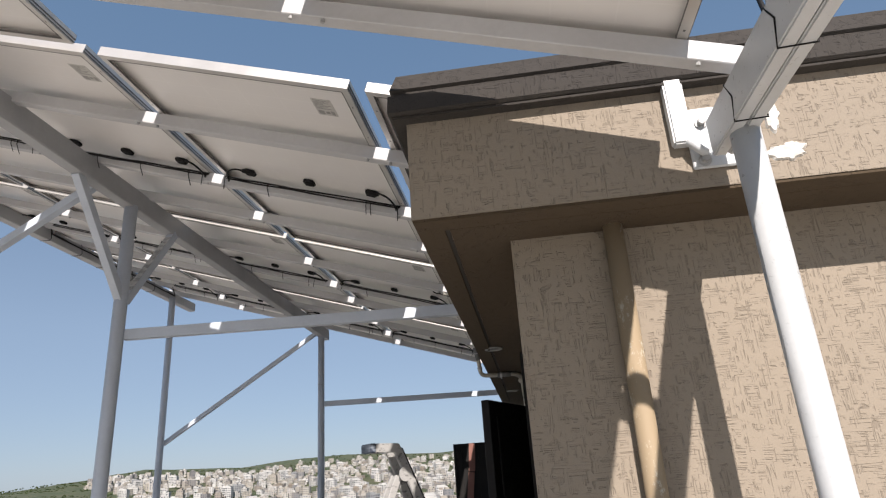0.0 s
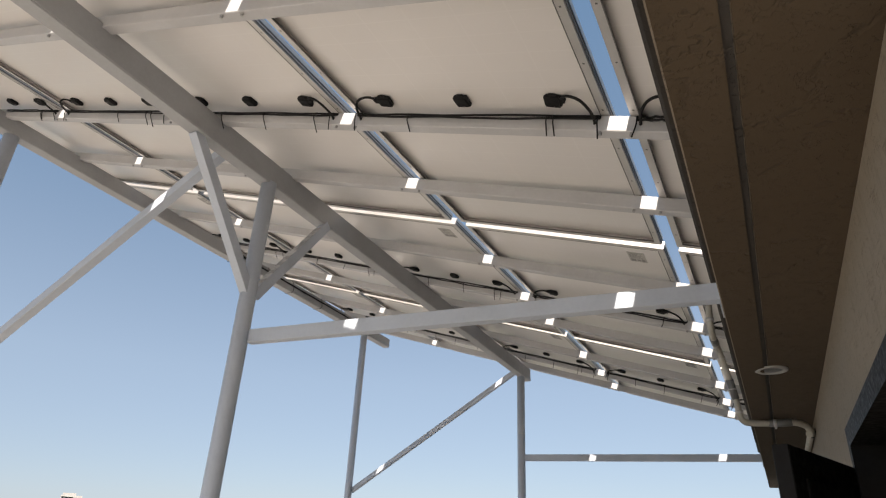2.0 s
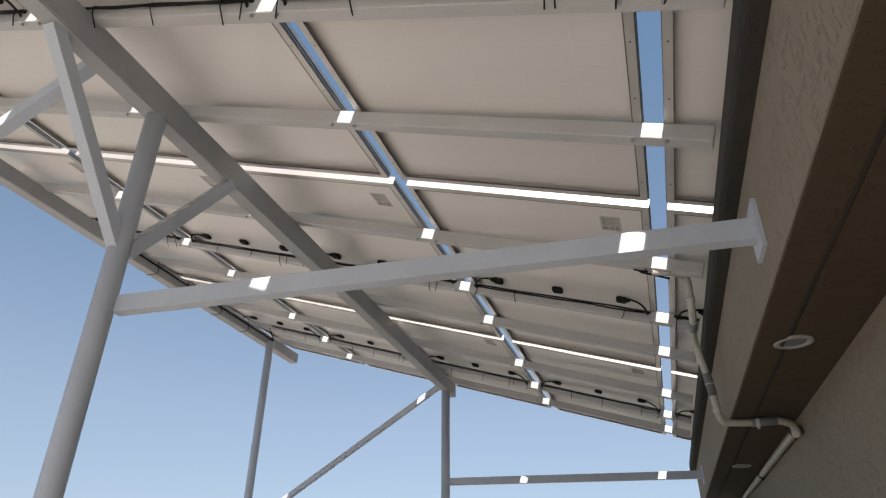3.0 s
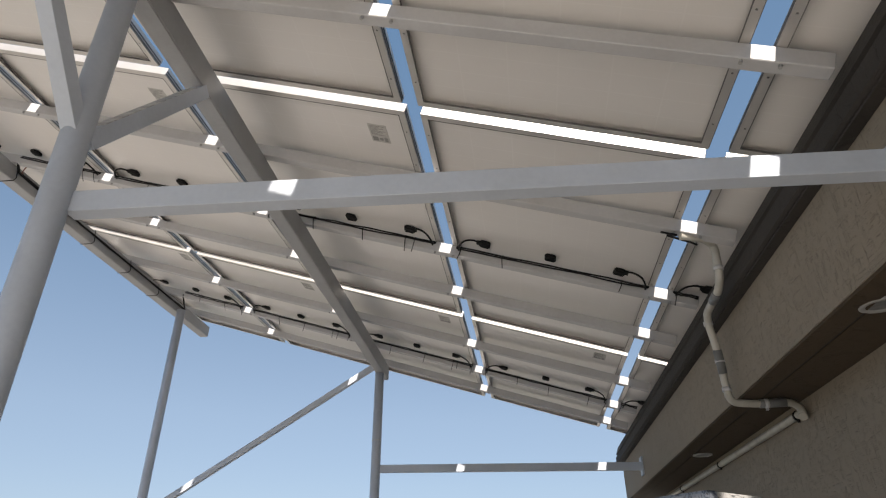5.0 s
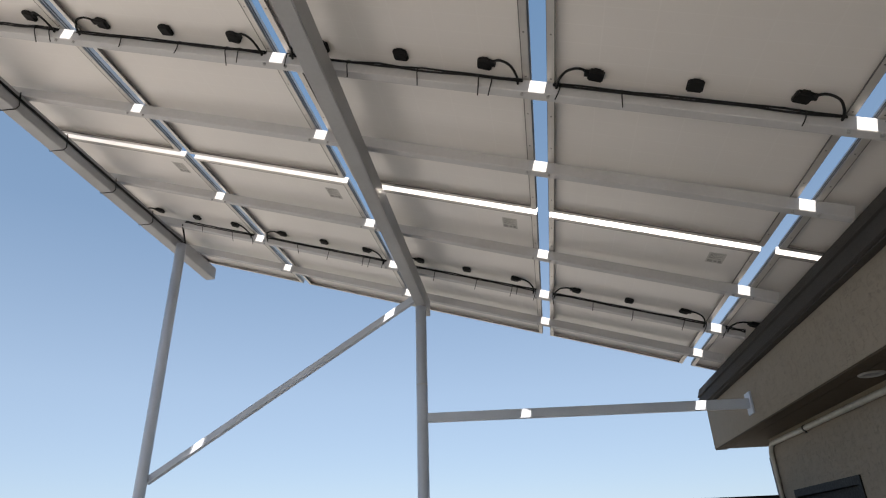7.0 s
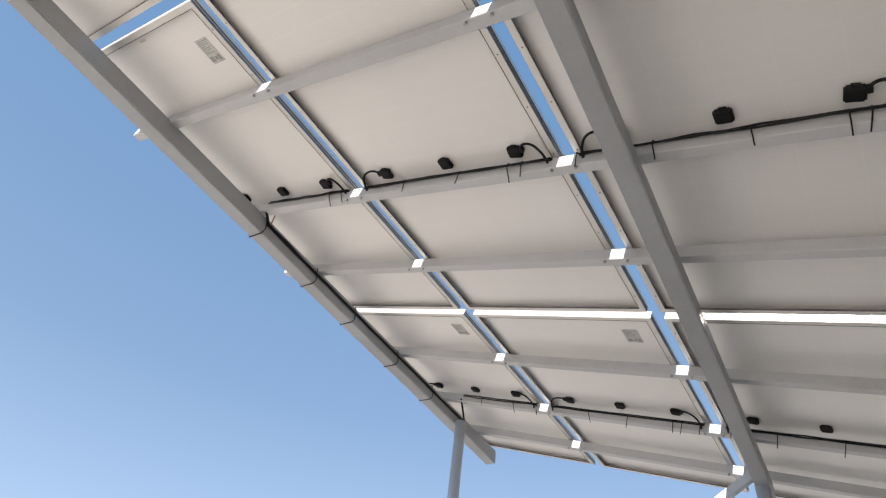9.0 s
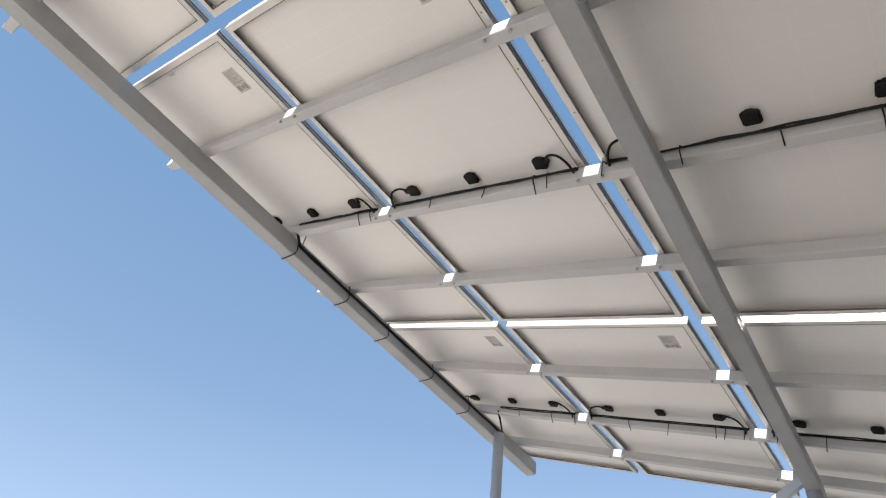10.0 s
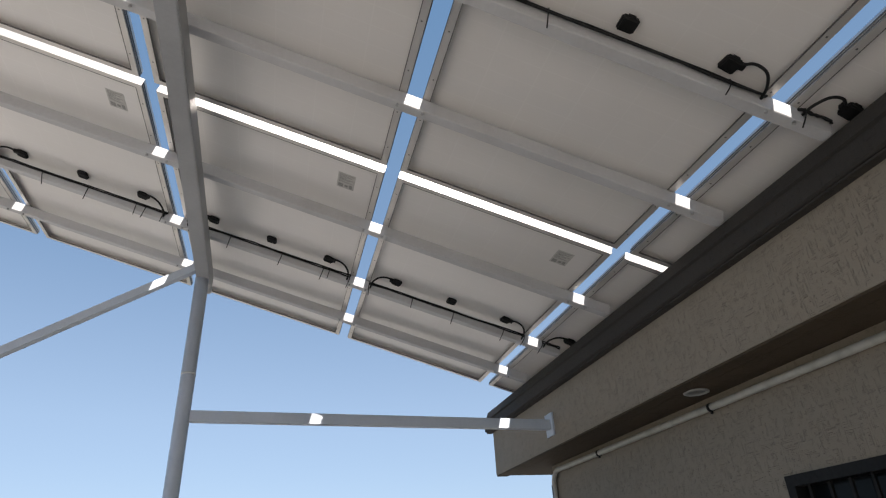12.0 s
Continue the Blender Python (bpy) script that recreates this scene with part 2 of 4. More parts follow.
def make_panel():
    p = thing("solar_panel", "framed solar panel, white back, on the canopy rails", "solar panel", "solar panels of the canopy")
    w, h = PW / 2, PL / 2
    bm = bmesh.new()
    t = 0.003
    for s in (-1, 1):
        lo, hi = sorted((s * w, s * (w - t)))
        box(bm, (lo, -h, BOTTOM), (hi, h, BOTTOM + PH))
        lo, hi = sorted((s * (w - t), s * (w - 0.028)))
        box(bm, (lo, -h + t, BOTTOM), (hi, h - t, BOTTOM + 0.002))
        lo, hi = sorted((s * (w - t), s * (w - 0.012)))
        box(bm, (lo, -h + t, BOTTOM + PH - 0.008), (hi, h - t, BOTTOM + PH))
        lo, hi = sorted((s * h, s * (h - t)))
        box(bm, (-w + t, lo, BOTTOM), (w - t, hi, BOTTOM + PH))
        lo, hi = sorted((s * (h - t), s * (h - 0.028)))
        box(bm, (-w + 0.028, lo, BOTTOM), (w - 0.028, hi, BOTTOM + 0.002))
        lo, hi = sorted((s * (h - t), s * (h - 0.012)))
        box(bm, (-w + 0.012, lo, BOTTOM + PH - 0.008), (w - 0.012, hi, BOTTOM + PH))
    part("frame", bm, ALU, p, "silver anodised aluminium frame")
    # dark strips stand in for the shade at the flange and side steps
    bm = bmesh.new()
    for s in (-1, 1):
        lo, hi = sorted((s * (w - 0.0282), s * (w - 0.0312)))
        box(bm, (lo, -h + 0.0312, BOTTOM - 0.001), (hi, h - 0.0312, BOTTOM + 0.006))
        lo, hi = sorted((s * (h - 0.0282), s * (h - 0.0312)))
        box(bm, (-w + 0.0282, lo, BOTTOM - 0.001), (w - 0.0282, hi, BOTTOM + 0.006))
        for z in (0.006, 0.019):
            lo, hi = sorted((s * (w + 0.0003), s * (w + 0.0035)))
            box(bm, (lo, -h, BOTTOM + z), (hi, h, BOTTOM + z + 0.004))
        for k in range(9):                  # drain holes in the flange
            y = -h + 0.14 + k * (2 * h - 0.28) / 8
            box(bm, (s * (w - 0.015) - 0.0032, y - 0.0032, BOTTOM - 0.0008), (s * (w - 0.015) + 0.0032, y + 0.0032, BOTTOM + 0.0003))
    part("frame_lip_shade", bm, SHADE_ALU, p, "narrow frame lip with shade painted as dark strips, and drain holes")
    bm = bmesh.new()
    box(bm, (-w + t, -h + t, BOTTOM + PH - 0.013), (w - t, h - t, BOTTOM + PH - 0.009))
    part("backsheet", bm, BACKSHEET, p, "off-white backsheet with faint cell lines")
    bm = bmesh.new()
    box(bm, (-w + 0.012, -h + 0.012, BOTTOM + PH - 0.0075), (w - 0.012, h - 0.012, BOTTOM + PH - 0.003))
    part("glass", bm, GLASS_TOP, p, "dark blue cells under glass")
    zt = BOTTOM + PH - 0.013
    jb = None
    for u in (-0.375, 0.0, 0.375):
        if jb is None:
            bm = bmesh.new()
            box(bm, (-0.031, -0.029, -0.024), (0.031, 0.029, 0))
            bmesh.ops.recalc_face_normals(bm, faces=bm.faces)
            bmesh.ops.bevel(bm, geom=list(bm.edges), offset=0.006, segments=3, affect="EDGES")
            box(bm, (-0.013, -0.033, -0.015), (0.013, -0.02, -0.004))
            jb = part("junction_box", bm, BLACK, p, "small black junction box")
            o = jb
        else:
            o = new("junction_box", jb.data)
            o.parent = p
            tagged(o, "small black junction box")
        o.matrix_basis = pose(u, -0.03, zt, 0, 0, 8 if u else 0)
    for s in (-1, 1):
        bm = bmesh.new()
        u = s * 0.375
        pts = [(u + s * 0.02, -0.03, zt - 0.014), (u + s * 0.06, -0.075, zt - 0.02), (u + s * 0.115, -0.07, zt - 0.035), (u + s * 0.145, -0.02, zt - 0.05), (u + s * 0.15, 0.028, zt - 0.06), (u + s * 0.148, 0.05, zt - 0.085)]
        tube(bm, rounded(pts, 0.05, 4), 0.0055, 7)
        box(bm, (u + s * 0.03 - 0.016, -0.05, zt - 0.022), (u + s * 0.03 + 0.016, -0.028, zt - 0.004))
        part("lead", bm, BLACK, p, "black looped panel lead")
    bm = bmesh.new()
    box(bm, (0.343, -h + 0.160, zt - 0.0012), (0.435, -h + 0.290, zt - 0.0002))
    st = part("type_label", bm, STICKER, p, "grey printed type label, print not readable")
    bm = bmesh.new()
    for k in range(8):
        box(bm, (0.351, -h + 0.170 + k * 0.009, zt - 0.002), (0.351 + (0.074, 0.05, 0.066, 0.04, 0.074, 0.058, 0.03, 0.07)[k], -h + 0.173 + k * 0.009, zt - 0.0013))
    for x, y, w2, h2 in ((0.351, 0.252, 0.026, 0.028), (0.384, 0.256, 0.018, 0.018), (0.409, 0.250, 0.016, 0.03)):
        box(bm, (x, -h + y, zt - 0.002), (x + w2, -h + y + h2, zt - 0.0013))
    part("print_bar", bm, PRINT, st)
    bm = bmesh.new()
    box(bm, (0.0, -h + 0.05, zt - 0.0012), (0.05, -h + 0.062, zt - 0.0002))
    part("serial_strip", bm, STICKER, p, "narrow grey strip label")
    return p


panel = make_panel()
placed = False
for col in range(5):                      # 0 over the eaves, 4 outermost
    for row, vc in enumerate(ROWS):
        uc = PITCH * (1.5 - col)
        if row == 3 and col < 2:
            vc, uc = -5.60, uc - 0.055
        m = CANOPY @ pose(uc, vc, 0)
        if placed:
            copy_thing(panel, m)
        else:
            panel.matrix_basis = m
            placed = True

# ---- the steel frame ----
steel = thing("canopy_frame", "grey painted welded steel canopy frame on round posts", "canopy")
for i, v in enumerate(RAILS):
    bm = bmesh.new()
    outer = -3.53 if i in (1, 4, 7, 10) else -3.64
    ends = (outer, 2.47) if i > 8 else (outer, 1.402)
    box(bm, (ends[0], v, -0.032), (ends[1], v + 0.05, 0.030), CANOPY)
    r = part("rail", bevelled(bm, 0.003, 1), GALV, steel, "grey painted cross rail")
bolt = None
for i, v in enumerate(RAILS):
    for k in (-2, -1, 0, 1, 2):
        if k == 2 and i < 9:
            continue
        for s in (-1, 1):
            if bolt is None:
                bm = bmesh.new()
                bmesh.ops.create_cone(bm, cap_ends=True, segments=6, radius1=0.0068, radius2=0.006, depth=0.012)
                bolt = part("bolt", bm, BOLT, steel)
                o = bolt
            else:
                o = new("bolt", bolt.data)
                o.parent = steel
            o.matrix_basis = CANOPY @ pose(k * PITCH + s * 0.054, v + 0.010, -0.038)


def beam(a, b, w, h, material=STEEL, label=""):
    bm = bmesh.new()
    bar(bm, a, b, w, h)
    return part("beam", bevelled(bm, 0.005, 2), material, steel, label)


# long beams under the rails
mid = lambda y: -0.923 - 0.029 * y
out = lambda y: -3.165 - 0.032 * y
zc = lambda x, drop: 3.355 - 0.3122 * x - drop
beam((mid(-7.5), -7.5, zc(mid(0), 0.122)), (mid(2.29), 2.29, zc(mid(0), 0.122)), 0.082, 0.140, STEEL, "long grey middle beam")
beam((out(-7.5), -7.5, zc(out(0), 0.103)), (out(2.70), 2.70, zc(out(0), 0.103)), 0.095, 0.12, STEEL, "long grey outer beam")
for k, dx in enumerate((-0.0215, 0.0215)):     # two channels set mouth to mouth
    beam((2.364 + dx, -7.5, zc(2.32, 0.125)), (2.354 + dx, -4.33, zc(2.32, 0.125)), 0.040, 0.12, WHITE_STEEL, "half of the short white double beam")


def post(x, y, top, r, material=STEEL, label=""):
    bm = bmesh.new()
    tube(bm, [(x, y, 0.0), (x, y, top * 0.5), (x, y, top)], r, 24)
    box(bm, (x - 0.1, y - 0.1, 0.0), (x + 0.1, y + 0.1, 0.01))
    return part("post", bm, material, steel, label)


post(-0.842, -2.463, 3.465, 0.042, POST, "thick grey round post")
post(-0.988, 2.06, 3.465, 0.043, POST, "grey round post")
post(-3.14, 1.95, 4.20, 0.043, POST, "grey round post")
post(-3.08, -2.80, 4.18, 0.05, POST, "grey round post")
post(2.364, -4.46, 2.46, 0.04, WHITE_STEEL, "white round post by the eaves")


def strut(name, a, b, w, h, label=""):
    bm = bmesh.new()
    bar(bm, a, b, w, h)
    return part(name, bevelled(bm, 0.0015, 1), POST, steel, label)


strut("strut", (-0.842, -2.47, 2.80), (-0.843, -3.00, 3.46), 0.05, 0.055)
right_strut = strut("strut", (-0.842, -2.43, 2.80), (-0.848, -1.915, 3.46), 0.05, 0.055)
bm = bmesh.new()
bar(bm, (-0.842, -2.375, 2.870), (-0.847, -1.965, 3.395), 0.046, 0.003)
bmesh.ops.translate(bm, verts=bm.verts, vec=(0, -0.0222, 0.0175))
part("weld_spatter", bm, splashed("flaking_white_paint", (0.55, 0.55, 0.54), (0.25, 0.25, 0.25), 0.5), right_strut, "flaking whitish paint")
strut("brace", (-3.08, -2.777, 2.215), (-0.88, -2.777, 3.49), 0.05, 0.05, "slanting brace")
strut("brace", (-3.13, 2.0, 2.20), (-1.02, 2.02, 3.52), 0.05, 0.05, "slanting brace")
for a, b in (((-0.815, -2.425, 2.577), (1.372, -2.35, 2.552)), ((-0.98, 2.07, 2.562), (1.372, 2.145, 2.538))):
    t = strut("tie_beam", a, b, 0.05, 0.066, "level tie beam to the eaves")
    bm = bmesh.new()
    box(bm, (1.372, b[1] - 0.06, b[2] - 0.075), (1.3845, b[1] + 0.06, b[2] + 0.075))
    part("end_plate", bm, POST, t)
bm = bmesh.new()
tube(bm, [(-0.988, 2.06, 2.808), (-0.988, 2.06, 2.820)], 0.0445, 24)
part("white_band", bm, WHITE_STEEL, steel, "narrow white band round the post")

# ---- the house ----
FX, FY0, FY1 = 1.385, -4.235, 3.38          # eaves face, near and far ends
WX, WY0, WY1 = 1.695, -3.95, 2.92          # wall faces
ZS, ZF = 2.388, 2.748                      # soffit, top of the eaves board
BX = 9.0


def structure(name, bm, material, label, category):
    ob = part(name, bm, material)
    return tagged(ob, label, category, kind="structure")


bm = bmesh.new()
box(bm, (WX, WY0, 0), (WX + 0.2, -3.40, ZS))
box(bm, (WX, -3.40, 2.08), (WX + 0.2, -2.20, ZS))
box(bm, (WX, -2.20, 0), (WX + 0.2, -0.35, ZS))
box(bm, (WX, -0.35, 1.95), (WX + 0.2, 0.48, ZS))
box(bm, (WX, -0.35, 0), (WX + 0.2, 0.48, 0.95))
box(bm, (WX, 0.48, 0), (WX + 0.2, 1.52, ZS))
box(bm, (WX, 1.52, 1.98), (WX + 0.2, 2.62, ZS))
box(bm, (WX, 2.62, 0), (WX + 0.2, WY1, ZS))
structure("wall_west", bm, STUCCO, "beige scraped render wall along the terrace", "wall")
bm = bmesh.new()
box(bm, (WX + 0.2, WY0, 0), (BX, WY0 + 0.2, ZS))
structure("wall_south", bm, STUCCO, "beige scraped render end wall, partly sunlit", "wall")
bm = bmesh.new()
box(bm, (WX + 0.2, WY1 - 0.2, 0), (BX, WY1, ZS))
box(bm, (BX, WY0, 0), (BX + 0.2, WY1, ZS))
structure("wall_north", bm, STUCCO, "beige render back walls", "wall")
for lo, hi in (((FX, FY0), (FX + 0.14, FY1)), ((FX + 0.14, FY0), (BX, FY0 + 0.14)), ((FX + 0.14, FY1 - 0.14), (BX, FY1))):
    bm = bmesh.new()
    box(bm, (*lo, ZS + 0.004), (*hi, ZF))
    structure("eaves_board", bm, STUCCO, "deep beige render eaves board", "eaves")
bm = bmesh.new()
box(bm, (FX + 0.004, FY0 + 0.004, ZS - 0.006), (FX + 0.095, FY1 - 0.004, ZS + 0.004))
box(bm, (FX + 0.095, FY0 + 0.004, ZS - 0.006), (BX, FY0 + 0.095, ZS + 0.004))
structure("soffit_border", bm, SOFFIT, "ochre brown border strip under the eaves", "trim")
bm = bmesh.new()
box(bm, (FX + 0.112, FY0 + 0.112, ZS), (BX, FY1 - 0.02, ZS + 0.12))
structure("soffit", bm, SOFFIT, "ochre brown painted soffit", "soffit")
bm = bmesh.new()
box(bm, (FX + 0.14, FY0 + 0.14, ZS + 0.12), (BX, FY1 - 0.14, ZS + 0.2))
structure("roof_deck", bm, FLOOR, "flat roof behind the coping", "roof")

bm = bmesh.new()
box(bm, (FX + 0.09, FY0 + 0.09, ZS + 0.0005), (FX + 0.11, FY1 - 0.03, ZS + 0.0035))
box(bm, (FX + 0.11, FY0 + 0.09, ZS + 0.0005), (BX, FY0 + 0.11, ZS + 0.0035))
structure("soffit_groove", bm, COPING, "dark groove between border and soffit", "trim")

# coping, swept round the eaves
prof = [(-0.02, ZF), (0.045, ZF + 0.008), (0.055, ZF + 0.016), (0.052, ZF + 0.082), (0.036, ZF + 0.09), (0.036, ZF + 0.10), (0.047, ZF + 0.108), (0.025, ZF + 0.176), (0.0, ZF + 0.178), (-0.12, ZF + 0.135), (-0.13, ZF)]
bm = bmesh.new()
loops = []
for x, y, sx, sy in ((BX, FY0, 0, -1), (FX, FY0, -1, -1), (FX, FY1, -1, 1), (BX, FY1, 0, 1)):
    loops.append([bm.verts.new((x + sx * d, y + sy * d, z)) for d, z in prof])
for a, b in zip(loops, loops[1:]):
    for i in range(len(prof)):
        j = (i + 1) % len(prof)
        bm.faces.new((a[i], a[j], b[j], b[i]))
bm.faces.new(loops[0])
bm.faces.new(loops[-1][::-1])
structure("coping", bm, COPING, "dark brown stepped coping on the eaves", "coping")

bm = bmesh.new()
box(bm, (FX - 0.042, FY0 - 0.042, ZF - 0.004), (FX, FY1 + 0.04, ZF + 0.004))
box(bm, (FX, FY0 - 0.042, ZF - 0.004), (BX, FY0, ZF + 0.004))
structure("coping_soffit", bm, COPING, "narrow brown strip under the coping", "trim")

# ---- terrace ----
bm = bmesh.new()
box(bm, (-3.75, -16, -0.25), (BX, 4.4, 0.0))
structure("floor", bm, FLOOR, "pale tiled roof terrace floor", "floor")
bm = bmesh.new()
box(bm, (-3.75, 4.2, 0.0), (BX, 4.4, 0.72))
box(bm, (-3.93, -16, -0.25), (-3.75, 4.4, 0.70))
structure("parapet", bm, STUCCO, "low beige render parapet round the terrace", "parapet")
bm = bmesh.new()
box(bm, (-3.93, -16, -11), (BX, 4.4, -0.25))
structure("house_below", bm, STUCCO, "storeys below the terrace", "wall")

# ---- land ----
random.seed(3)


def land(x, y):
    r = math.hypot(x, y)
    az = math.degrees(math.atan2(-x, y))         # to the left of ahead
    dip = max(0.0, min(1.0, (r - 140) / 420))
    near = -10.5 - 30 * dip * dip * (3 - 2 * dip)
    far = max(0.0, min(1.0, (r - 600) / 2050))
    far = far * far * (3 - 2 * far)
    crest = 113 + 9 * math.sin(az * 0.13) + 8 * math.sin(az * 0.41 + 1)
    left = max(0.0, min(1.0, (az - 33) / 12))
    rise = max(0.0, min(1.0, (r - 190) / 400))
    green = 53 * left * rise * rise * (3 - 2 * rise)
    bumps = noise.noise((x / 160, y / 160, 0)) * 9 * min(1, r / 400) + noise.noise((x / 50, y / 50, 3)) * 2.5 * min(1, r / 300)
    return near + far * crest * (1 - left) + green + bumps


def make_land_material():
    m, n, l, b = mat("green_hills", 0.95)
    v = coords(n, l)
    a = ramp(n, l, noisy(n, l, v, 0.06, 6, 0.7), (0.40, (0.03, 0.046, 0.018)), (0.54, (0.06, 0.08, 0.03)), (0.72, (0.17, 0.14, 0.085)))
    c = mix(n, l, ramp(n, l, noisy(n, l, v, 0.009, 4), (0.45, (0, 0, 0)), (0.62, (1, 1, 1))), a, (0.085, 0.088, 0.042))
    g = n.new("ShaderNodeTexGradient")
    g.gradient_type = "SPHERICAL"
    l.new(coords(n, l, (0.006, 0.006, 0.006)), g.inputs[0])
    edge = math2(n, l, "ADD", g.outputs[1], math2(n, l, "MULTIPLY", noisy(n, l, v, 0.05, 4), 0.3))
    # pale beige ground round the house, brightened to bounce light up under the panels
    bounce_yard = ramp(n, l, noisy(n, l, v, 0.3, 5), (0.35, (0.39, 0.355, 0.31)), (0.65, (0.48, 0.445, 0.395)))
    c = mix(n, l, ramp(n, l, edge, (0.36, (0, 0, 0)), (0.46, (1, 1, 1))), c, bounce_yard)
    l.new(c, b.inputs["Base Color"])
    return m


LAND = make_land_material()
bm = bmesh.new()
rings = [0, 25, 60, 100, 150, 210, 280, 350, 430, 520, 620, 740, 880, 1030, 1200, 1400, 1650, 1950, 2300, 2650, 3100, 3700, 4600]
prev = None
for r in rings:
    cur = [bm.verts.new((r * math.sin(k * math.tau / 180), r * math.cos(k * math.tau / 180), land(r * math.sin(k * math.tau / 180), r * math.cos(k * math.tau / 180)))) for k in range(180)] if r else [bm.verts.new((0, 0, -11))]
    if prev:
        for k in range(180):
            j = (k + 1) % 180
            f = (prev[0], cur[k], cur[j]) if len(prev) == 1 else (prev[k], cur[k], cur[j], prev[j])
            bm.faces.new(f).smooth = True
    prev = cur
structure("ground", bm, LAND, "green scrubby hills and fields below the house", "ground")

# ---- things on the house ----


def conduit(name, pts, r, material, label, category="conduit", bend=0.07, sleeves=(), clips=()):
    t = thing(name, label, category)
    bm = bmesh.new()
    tube(bm, rounded(pts, bend, 6), r, 14)
    part("pipe", bm, material, t)
    for a, b in sleeves:
        bm = bmesh.new()
        tube(bm, [a, b], r + 0.003, 14)
        part("sleeve", bm, PVC_GREY, t, "dark grey straight length")
    for p, d in clips:
        bm = bmesh.new()
        tube(bm, [Vector(p) - Vector(d) * 0.009, Vector(p) + Vector(d) * 0.009], r + 0.004, 14)
        n = Vector(d).cross(Vector((0, 0, 1)))
        n = n.normalized() if n.length > 0.1 else Vector((1, 0, 0))
        box(bm, Vector(p) - Vector((0.005, 0.005, r + 0.014)), Vector(p) + Vector((0.006, 0.006, 0.0)))
        part("clip", bm, BLACK if name == "wall_pipe" else GALV, t)
    return t


conduit("cable_conduit", [(1.12, -1.28, 2.965), (1.22, -1.255, 2.957), (1.275, -1.205, 2.945), (1.270, -1.214, 2.87), (1.267, -1.21, 2.79), (1.268, -1.15, 2.752), (1.270, -1.03, 2.748), (1.276, -0.90, 2.748), (1.285, -0.856, 2.70), (1.305, -0.835, 2.60), (1.325, -0.78, 2.47), (1.333, -0.762, 2.362), (1.464, -0.725, 2.360), (1.60, -0.74, 2.360), (1.655, -0.70, 2.345), (1.672, -0.67, 2.30)], 0.0172, PVC,
        "white bent conduit with dark grey lengths over the eaves", "conduit", 0.045,
        [((1.2675, -1.13, 2.7515), (1.270, -1.04, 2.7485)), ((1.3065, -0.832, 2.592), (1.322, -0.79, 2.492)), ((1.47, -0.7255, 2.360), (1.585, -0.7385, 2.360))],
        [((1.269, -1.213, 2.83), (0, 0, 1)), ((1.283, -0.862, 2.71), (0, 0, 1)), ((1.314, -0.811, 2.545), (0, 0, 1)), ((1.329, -0.772, 2.42), (0, 0, 1)), ((1.50, -0.729, 2.360), (1, 0, 0))])
lash = thing("conduit_lashing", "thin black cable looped under the rail into the conduit", "cable")
bm = bmesh.new()
tube(bm, rounded([on(1.10, -1.29, -0.045), on(1.14, -1.315, -0.06), on(1.17, -1.30, -0.05), on(1.12, -1.275, -0.047), on(1.22, -1.262, -0.05), on(1.26, -1.24, -0.045)], 0.02, 4), 0.005, 7)
part("cable", bm, BLACK, lash)
conduit("wall_pipe", [(1.655, -0.70, 2.30), (1.672, -0.66, 2.328), (1.672, 2.80, 2.338), (1.672, 2.862, 2.28), (1.672, 2.868, 0.0)], 0.018, PVC,
        "cream plastic pipe along the wall top", "pipe", 0.05, [((1.672, 2.868, 0.02), (1.672, 2.868, 2.24))],
        [((1.672, -0.60, 2.328), (0, 1, 0)), ((1.672, 0.82, 2.332), (0, 1, 0)), ((1.672, 2.065, 2.336), (0, 1, 0))])

dp = thing("drainpipe", "ochre painted drainpipe with flaking paint on the end wall", "drainpipe")
bm = bmesh.new()
tube(bm, [(2.05, -3.992, 0.0), (2.05, -3.992, 1.0), (2.05, -3.992, 2.40)], 0.034, 20)
part("pipe", bm, PIPE_TAN, dp)
for x, y in ((1.507, -1.83), (1.55, 0.74)):
    lamp = thing("recessed_spotlight", "round white recessed spotlight in the soffit, off", "spotlight", "soffit spotlights", pose(x, y, ZS))
    bm = bmesh.new()
    prof2 = [(0.062, 0.0), (0.062, -0.006), (0.056, -0.009), (0.044, -0.007), (0.040, -0.001)]
    rs = [[bm.verts.new((r * math.cos(k * math.tau / 32), r * math.sin(k * math.tau / 32), z)) for k in range(32)] for r, z in prof2]
    for a, b in zip(rs, rs[1:]):
        for k in range(32):
            bm.faces.new((a[k], a[(k + 1) % 32], b[(k + 1) % 32], b[k])).smooth = True
    part("ring", bm, BOLT, lamp, "dull white ring")
    bm = bmesh.new()
    bmesh.ops.create_cone(bm, cap_ends=True, segments=32, radius1=0.041, radius2=0.041, depth=0.003, matrix=pose(0, 0, -0.0025))
    part("lens", bm, PVC_GREY, lamp, "frosted lens, off")


def pane_glass():
    m, n, l, b = mat("window_glass", 0.05)
    b.inputs["Base Color"].default_value = (0.012, 0.014, 0.016, 1)
    b.inputs["Specular IOR Level"].default_value = 0.06
    return m


GLASS = pane_glass()

# doorway with its open leaf
def frame_of(bm, x, y0, y1, z0, z1, w=0.05, d=0.10):
    box(bm, (x, y0, z0), (x + d, y0 + w, z1))
    box(bm, (x, y1 - w, z0), (x + d, y1, z1))
    box(bm, (x, y0 + w, z1 - w), (x + d, y1 - w, z1))


